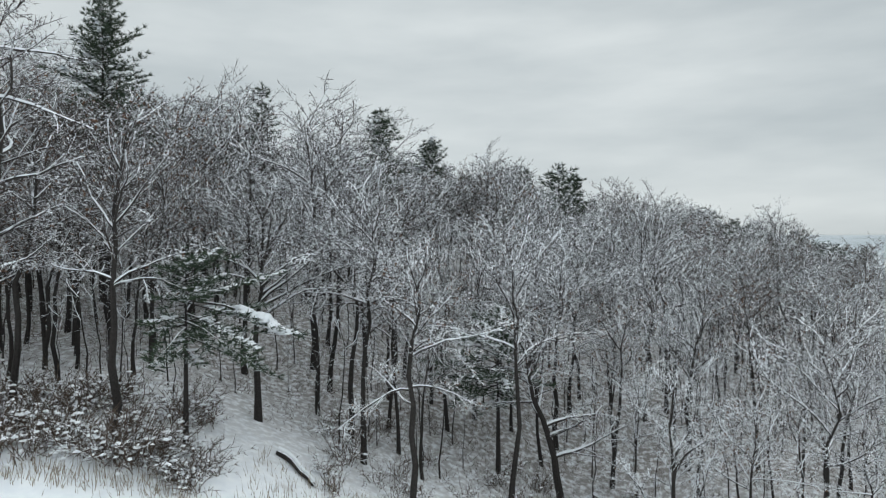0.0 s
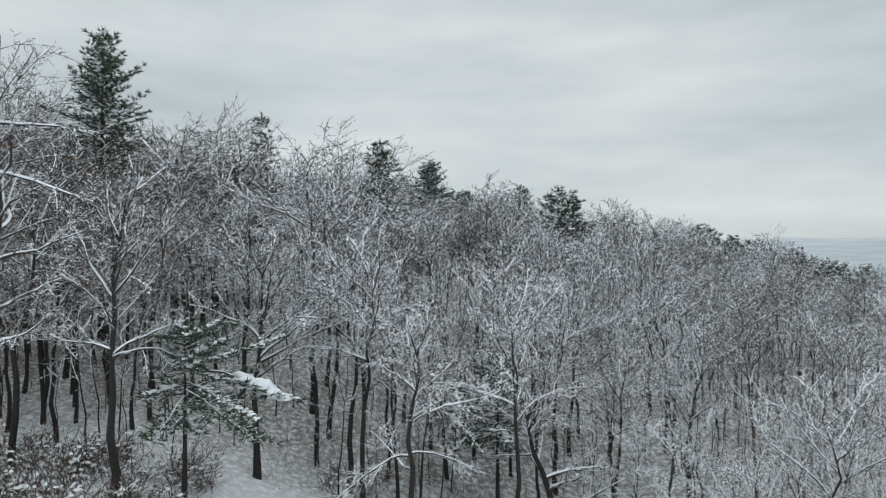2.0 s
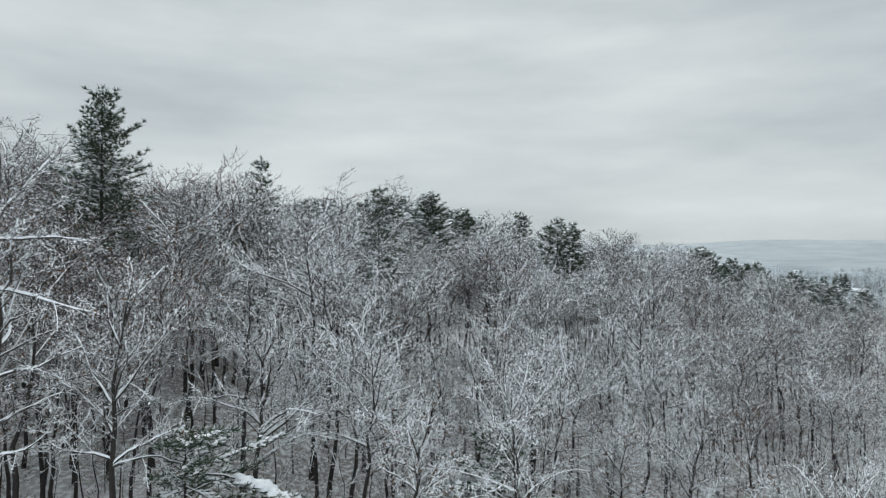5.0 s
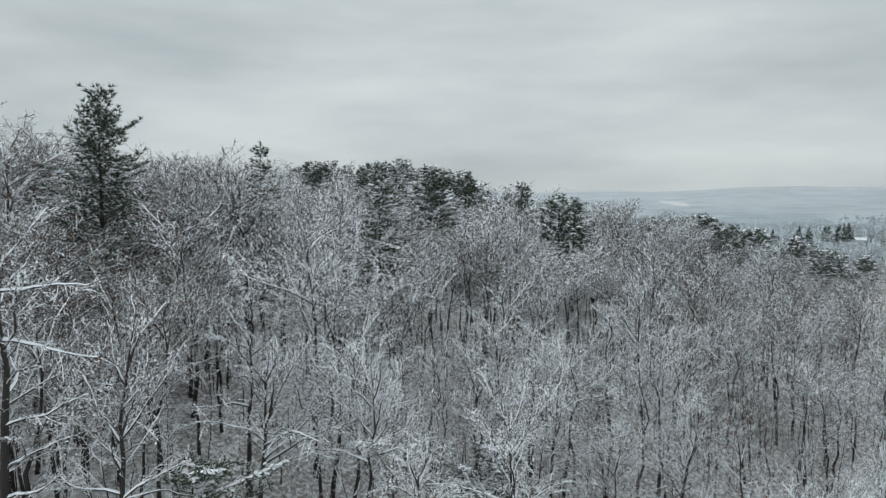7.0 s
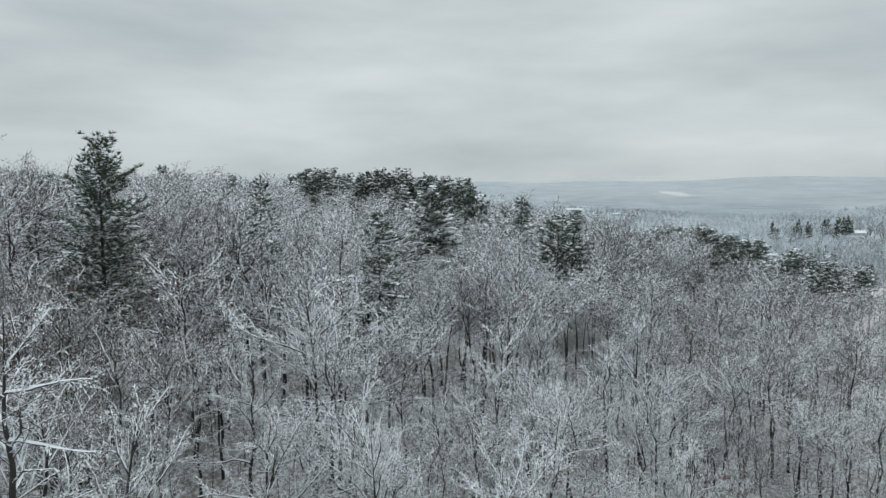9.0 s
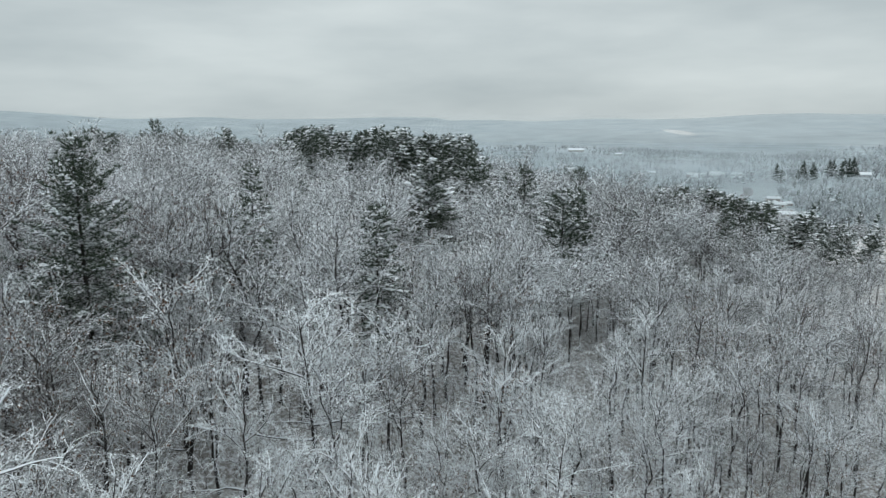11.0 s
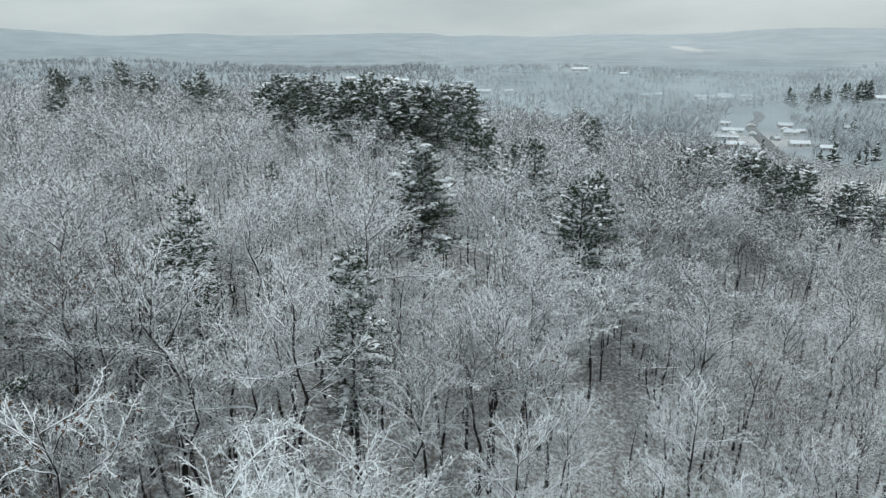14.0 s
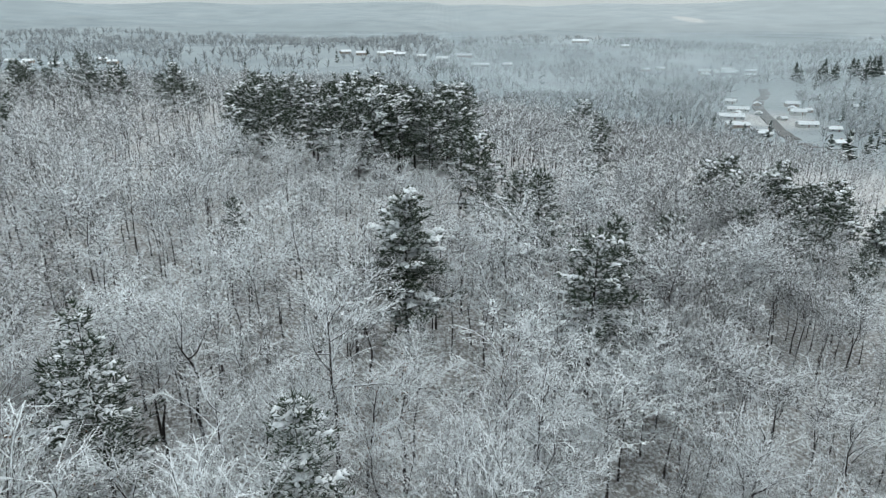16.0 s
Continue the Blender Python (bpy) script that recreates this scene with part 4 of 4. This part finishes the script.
# ---- the village by the road ----
SIDING = [plain("pale_siding", (0.50, 0.50, 0.48), (0.60, 0.60, 0.58), 0.6), plain("grey_siding", (0.40, 0.41, 0.42), (0.50, 0.51, 0.52), 0.6),
          plain("brown_siding", (0.30, 0.24, 0.20), (0.40, 0.33, 0.28), 0.6)]
DARK_GLASS, glass_nt, glass_bsdf = material("window_glass")
glass_bsdf.inputs["Base Color"].default_value, glass_bsdf.inputs["Roughness"].default_value = (0.02, 0.025, 0.03, 1), 0.08
DOOR = plain("painted_door", (0.14, 0.06, 0.05), (0.18, 0.09, 0.07), 1.0)
BRICK = plain("chimney_brick", (0.24, 0.13, 0.10), (0.34, 0.20, 0.16), 3.0)
ASPHALT = plain("wet_asphalt", (0.028, 0.030, 0.032), (0.065, 0.068, 0.072), 0.35, 0.5)


def house(x, y, length, width, turn, eaves, siding):
    thing = tagged(new("house"), "low house under a snow-covered roof", "house", group="houses of the village")
    thing.matrix_basis = pose(x, y, ground_z(x, y), 0, 0, turn)
    l, w, eaves = length / 2, width / 2, eaves * 0.75
    g = Geo()
    g.box(-l, -w, -2.0, l, w, eaves)
    part("wall", g, siding, thing)
    ridge = eaves + width * 0.28
    roof = Geo()
    o = 0.5
    roof.v += [(-l - o, -w - o, eaves - 0.1), (l + o, -w - o, eaves - 0.1), (l + o, 0, ridge), (-l - o, 0, ridge), (l + o, w + o, eaves - 0.1), (-l - o, w + o, eaves - 0.1)]
    roof.v += [(a, b, c + 0.4) for a, b, c in roof.v[:6]]
    roof.f += [(0, 3, 2, 1), (3, 5, 4, 2), (6, 7, 8, 9), (9, 8, 10, 11), (0, 1, 7, 6), (4, 5, 11, 10), (1, 2, 8, 7), (2, 4, 10, 8), (3, 0, 6, 9), (5, 3, 9, 11)]
    roof_part = part("roof", roof, LYING, thing, "gabled roof under a thick coat of snow")
    n = max(2, int(length / 5))
    for i in range(n):
        c = -l + length * (i + 0.5) / n
        g = Geo()
        if i == n // 2:
            g.box(c - 0.55, -w - 0.08, 0.1, c + 0.55, -w + 0.02, 2.2)
            part("door", g, DOOR, thing)
        else:
            g.box(c - 0.8, -w - 0.06, 1.0, c + 0.8, -w + 0.02, 2.3)
            pane = part("window", g, DARK_GLASS, thing)
            g = Geo()
            for x0, z0, x1, z1 in ((-0.95, 0.88, 0.95, 1.0), (-0.95, 2.3, 0.95, 2.42), (-0.95, 1.0, -0.8, 2.3), (0.8, 1.0, 0.95, 2.3), (-0.04, 1.0, 0.04, 2.3)):
                g.box(c + x0, -w - 0.12, z0, c + x1, -w - 0.02, z1)
            part("window_frame", g, LYING, pane, "white-painted window frame")
    g = Geo()
    g.box(l * 0.4, -0.4, ridge - 0.8, l * 0.4 + 0.7, 0.4, ridge + 1.1)
    part("chimney", g, BRICK, roof_part, "brick chimney")


for i, h in enumerate(VILLAGE):
    house(*h, SIDING[(i * 7 + i // 3) % 3])


def strip(name, line, wide, lift, mat, label):
    """A way laid over the ground along the line."""
    pts = []
    for i in range(len(line) - 1):
        for k in range(6):
            t = k / 6
            pts.append(Vector((line[i][0] + (line[i + 1][0] - line[i][0]) * t, line[i][1] + (line[i + 1][1] - line[i][1]) * t, 0)))
    pts.append(Vector((*line[-1], 0)))
    g = Geo()
    for i, p in enumerate(pts):
        d = (pts[min(i + 1, len(pts) - 1)] - pts[max(i - 1, 0)]).normalized()
        for sgn in (-1, -0.9, 0.9, 1):
            q = p + Vector((d.y, -d.x, 0)) * sgn * wide / 2
            g.v.append((q.x, q.y, ground_z(p.x, p.y) + (lift if abs(sgn) < 1 else -0.3)))
    for i in range(len(pts) - 1):
        for k in range(3):
            a = i * 4 + k
            g.f.append((a, a + 1, a + 5, a + 4))
    tagged(new(name, mesh_of(name, g, mat)), label, "road", kind="structure")


strip("road", ROAD, 11.0, 0.35, ASPHALT, "dark wet road between snowy verges")


# ---- mist lying over the valley floor ----
def mist_material(dense, start=560.0, full=1150.0, stop=2000.0, gone=2900.0):
    m = bpy.data.materials.new("valley_mist")
    m.use_nodes = True
    nt = m.node_tree
    nt.nodes.clear()
    out = add(nt, "ShaderNodeOutputMaterial")
    veil, clear, both = add(nt, "ShaderNodeBsdfDiffuse"), add(nt, "ShaderNodeBsdfTransparent"), add(nt, "ShaderNodeMixShader")
    through_it, veils = add(nt, "ShaderNodeBsdfTranslucent"), add(nt, "ShaderNodeAddShader")
    veil.inputs["Color"].default_value = (0.40, 0.44, 0.465, 1)
    through_it.inputs["Color"].default_value = (0.22, 0.24, 0.25, 1)
    nt.links.new(veil.outputs[0], veils.inputs[0])
    nt.links.new(through_it.outputs[0], veils.inputs[1])
    patches = add(nt, "ShaderNodeMapRange")
    patches.inputs["From Min"].default_value, patches.inputs["From Max"].default_value = 0.22, 0.72
    nt.links.new(noise_of(nt, 0.0035, 4.0), patches.inputs["Value"])
    co, split = add(nt, "ShaderNodeTexCoord"), add(nt, "ShaderNodeSeparateXYZ")
    nt.links.new(co.outputs["Object"], split.inputs[0])
    begins, ends = add(nt, "ShaderNodeMapRange", interpolation_type="SMOOTHSTEP"), add(nt, "ShaderNodeMapRange", interpolation_type="SMOOTHSTEP")
    begins.inputs["From Min"].default_value, begins.inputs["From Max"].default_value = start, full
    ends.inputs["From Min"].default_value, ends.inputs["From Max"].default_value = gone, stop
    for n in (begins, ends):
        nt.links.new(split.outputs["Y"], n.inputs["Value"])
    amount = arith(nt, "MULTIPLY", arith(nt, "MULTIPLY", patches.outputs[0], dense), arith(nt, "MULTIPLY", begins.outputs[0], ends.outputs[0]))
    nt.links.new(amount, both.inputs[0])
    nt.links.new(clear.outputs[0], both.inputs[1])
    nt.links.new(veils.outputs[0], both.inputs[2])
    nt.links.new(both.outputs[0], out.inputs[0])
    return m


def mist(lift, dense, start, full):
    """A veil that follows the valley's side down and lies level over its floor."""
    g = Geo()
    n = 40
    for j in range(n + 1):
        for i in range(n + 1):
            x, y = -2600 + 5200 * i / n, 230 + 2700 * (j / n) ** 1.5
            fall = float(ease(150, 680, y + 0.5 * max(x, 0)))
            g.v.append((x, y, 9.0 - 54.0 * fall + lift + 2.0 * math.sin(x / 310 + lift) * math.sin(y / 270)))
    for j in range(n):
        for i in range(n):
            a = j * (n + 1) + i
            g.f.append((a, a + 1, a + n + 2, a + n + 1))
    tagged(new("mist", mesh_of("mist", g, mist_material(dense, start, full), smooth=True)), "thin white mist lying over the valley", "mist", kind="stuff")


mist(4.0, 0.40, 300.0, 1000.0)
mist(10.0, 0.37, 270.0, 1000.0)
mist(16.0, 0.32, 240.0, 1000.0)


def low_cloud():
    """Cloud that hangs down over the far hills."""
    g = Geo()
    n = 24
    for j in range(n + 1):
        for i in range(n + 1):
            x, u = -3600 + 7200 * i / n, j / n
            g.v.append((x, 1900 + 900 * u, -20 + 108 * u ** 1.3 + 3 * math.sin(x / 400) + 2 * math.sin(x / 170 + 5 * u)))
    for j in range(n):
        for i in range(n):
            a = j * (n + 1) + i
            g.f.append((a, a + 1, a + n + 2, a + n + 1))
    tagged(new("low_cloud", mesh_of("low_cloud", g, mist_material(0.22, 1950.0, 2300.0, 2450.0, 2790.0), smooth=True)), "low grey cloud hanging over the far hills", "cloud", kind="stuff")


low_cloud()

# ---- the edge of the clearing ----
def shrub(seed, tall, stems):
    r = random.Random(seed)
    thing = tagged(new("shrub"), "tangled leafless shrub bowed under snow", "shrub", group="brush at the edge of the clearing")
    g, sn = Geo(), Geo()
    for _ in range(stems):
        a = r.uniform(0, 6.28)
        d = Vector((math.cos(a) * 0.6, math.sin(a) * 0.6, 1)).normalized()
        pts = bent(Vector((r.gauss(0, 0.25), r.gauss(0, 0.25), -0.1)), d, tall * r.uniform(0.6, 1.2), 3, r, 0.2, -0.12)
        g.tube(pts, [0.022, 0.018, 0.014, 0.009], 3, r.uniform(0, 2), tip=False)
        for k in range(7):
            p, dd = along(pts, r.uniform(0.3, 0.98))
            q = p + turned(dd, radians(r.uniform(25, 70)), r.uniform(0, 6.28)) * r.uniform(0.3, 0.7)
            g.spike(p, q, 0.022, r.uniform(0, 2))
            if r.random() < 0.14:
                sn.lump(q.lerp(p, 0.3), 0.16, 0.09, 0.07, r, a)
    part("brushwood", g, BRUSH, thing, kind="stuff")
    part("snow", sn, LYING, thing, "small pads of snow", kind="stuff", smooth=True)
    return thing


def undergrowth():
    r = random.Random(51)
    g = Geo()
    for _ in range(8000):
        y = math.sqrt(r.uniform(28.0 ** 2, 100.0 ** 2))
        x = r.uniform(-1, 1) * (0.7 * y + 3)
        if not in_wood(x, y):
            continue
        p = Vector((x, y, ground_z(x, y) - 0.05))
        tall = r.uniform(0.5, 1.9)
        for _ in range(9):
            q = p + Vector((r.gauss(0, 0.35), r.gauss(0, 0.35), r.uniform(0.0, 0.6) * tall))
            g.sliver(q, q + Vector((r.gauss(0, 0.45), r.gauss(0, 0.45), r.uniform(0.2, 0.8))) * tall * 0.6, r.uniform(0.012, 0.024), r.gauss(0, 0.8))
    tagged(new("undergrowth", mesh_of("undergrowth", g, BRUSH)), "thin leafless undergrowth on the forest floor", "undergrowth", kind="stuff")


undergrowth()
SHRUBS = [shrub(301, 2.0, 20), shrub(302, 2.4, 22), shrub(303, 1.5, 18)]
rng = random.Random(31)
for _ in range(64):
    x = rng.uniform(-26, -12.0)
    plant(SHRUBS[rng.randrange(3)], x, 29.6 + rng.uniform(-1.6, 6.5) + 0.06 * (x + 12), rng.uniform(0, 360), rng.uniform(0.7, 1.25))
for _ in range(10):
    plant(SHRUBS[rng.randrange(3)], rng.uniform(-12.5, -10.2), rng.uniform(27.0, 30.0), rng.uniform(0, 360), rng.uniform(0.5, 0.9))
for _ in range(40):
    x = rng.uniform(-7, 14)
    plant(SHRUBS[rng.randrange(3)], x, rng.uniform(31, 44), rng.uniform(0, 360), rng.uniform(0.6, 1.1))


def dry_grass():
    r = random.Random(41)
    g = Geo()
    for _ in range(1500):
        t = r.random()
        x, y = -22 + 19 * t + r.gauss(0, 0.5), 26.6 - 3.0 * max(0, t - 0.5) + r.gauss(0, 0.55)
        if r.random() < 0.35:
            x, y = r.uniform(-9, -3), r.uniform(24, 33)
        z = ground_z(x, y)
        p = Vector((x, y, z - 0.05))
        g.spike(p, p + Vector((r.gauss(0, 0.15), r.gauss(0, 0.15), r.uniform(0.25, 0.9))), r.uniform(0.008, 0.02), r.uniform(0, 2))
    tagged(new("dry_grass", mesh_of("dry_grass", g, GRASS)), "dry brown grass stalks poking through the snow", "grass", kind="stuff")


dry_grass()


def fallen_log(ax, ay, bx, by, r0, label):
    """A log lying along the ground, with snow on its back."""
    r = random.Random(int(ax * 10))
    thing = tagged(new("fallen_log"), label, "log")
    pts = []
    for i in range(7):
        t = i / 6
        x, y = ax + (bx - ax) * t, ay + (by - ay) * t
        pts.append(Vector((x + r.gauss(0, 0.08), y + r.gauss(0, 0.08), ground_z(x, y) + r0 * 0.7)))
    g = Geo()
    g.tube(pts, [r0 * (1 - 0.5 * i / 6) for i in range(7)], 7)
    for k in range(5):
        p, d = along(pts, r.uniform(0.3, 0.95))
        g.spike(p, p + turned(d, radians(60), r.uniform(0, 6.28)) * r.uniform(0.4, 1.0), 0.05, 0)
    part("stem", g, BARK, thing)
    sn = Geo()
    sn.tube([p + Vector((0, 0, r0 * 0.75)) for p in pts], [r0 * 0.6 * (1 - 0.5 * i / 6) for i in range(7)], 5)
    part("snow", sn, LYING, thing, "ridge of snow on the log", smooth=True)


fallen_log(-8.3, 33.6, -6.3, 31.6, 0.24, "dark fallen log with snow along its top")
fallen_log(10.0, 43.5, 14.2, 41.0, 0.20, "fallen trunk lying down the snowy slope")
fallen_log(-6.6, 27.6, -5.2, 27.2, 0.16, "short broken log half buried in snow")
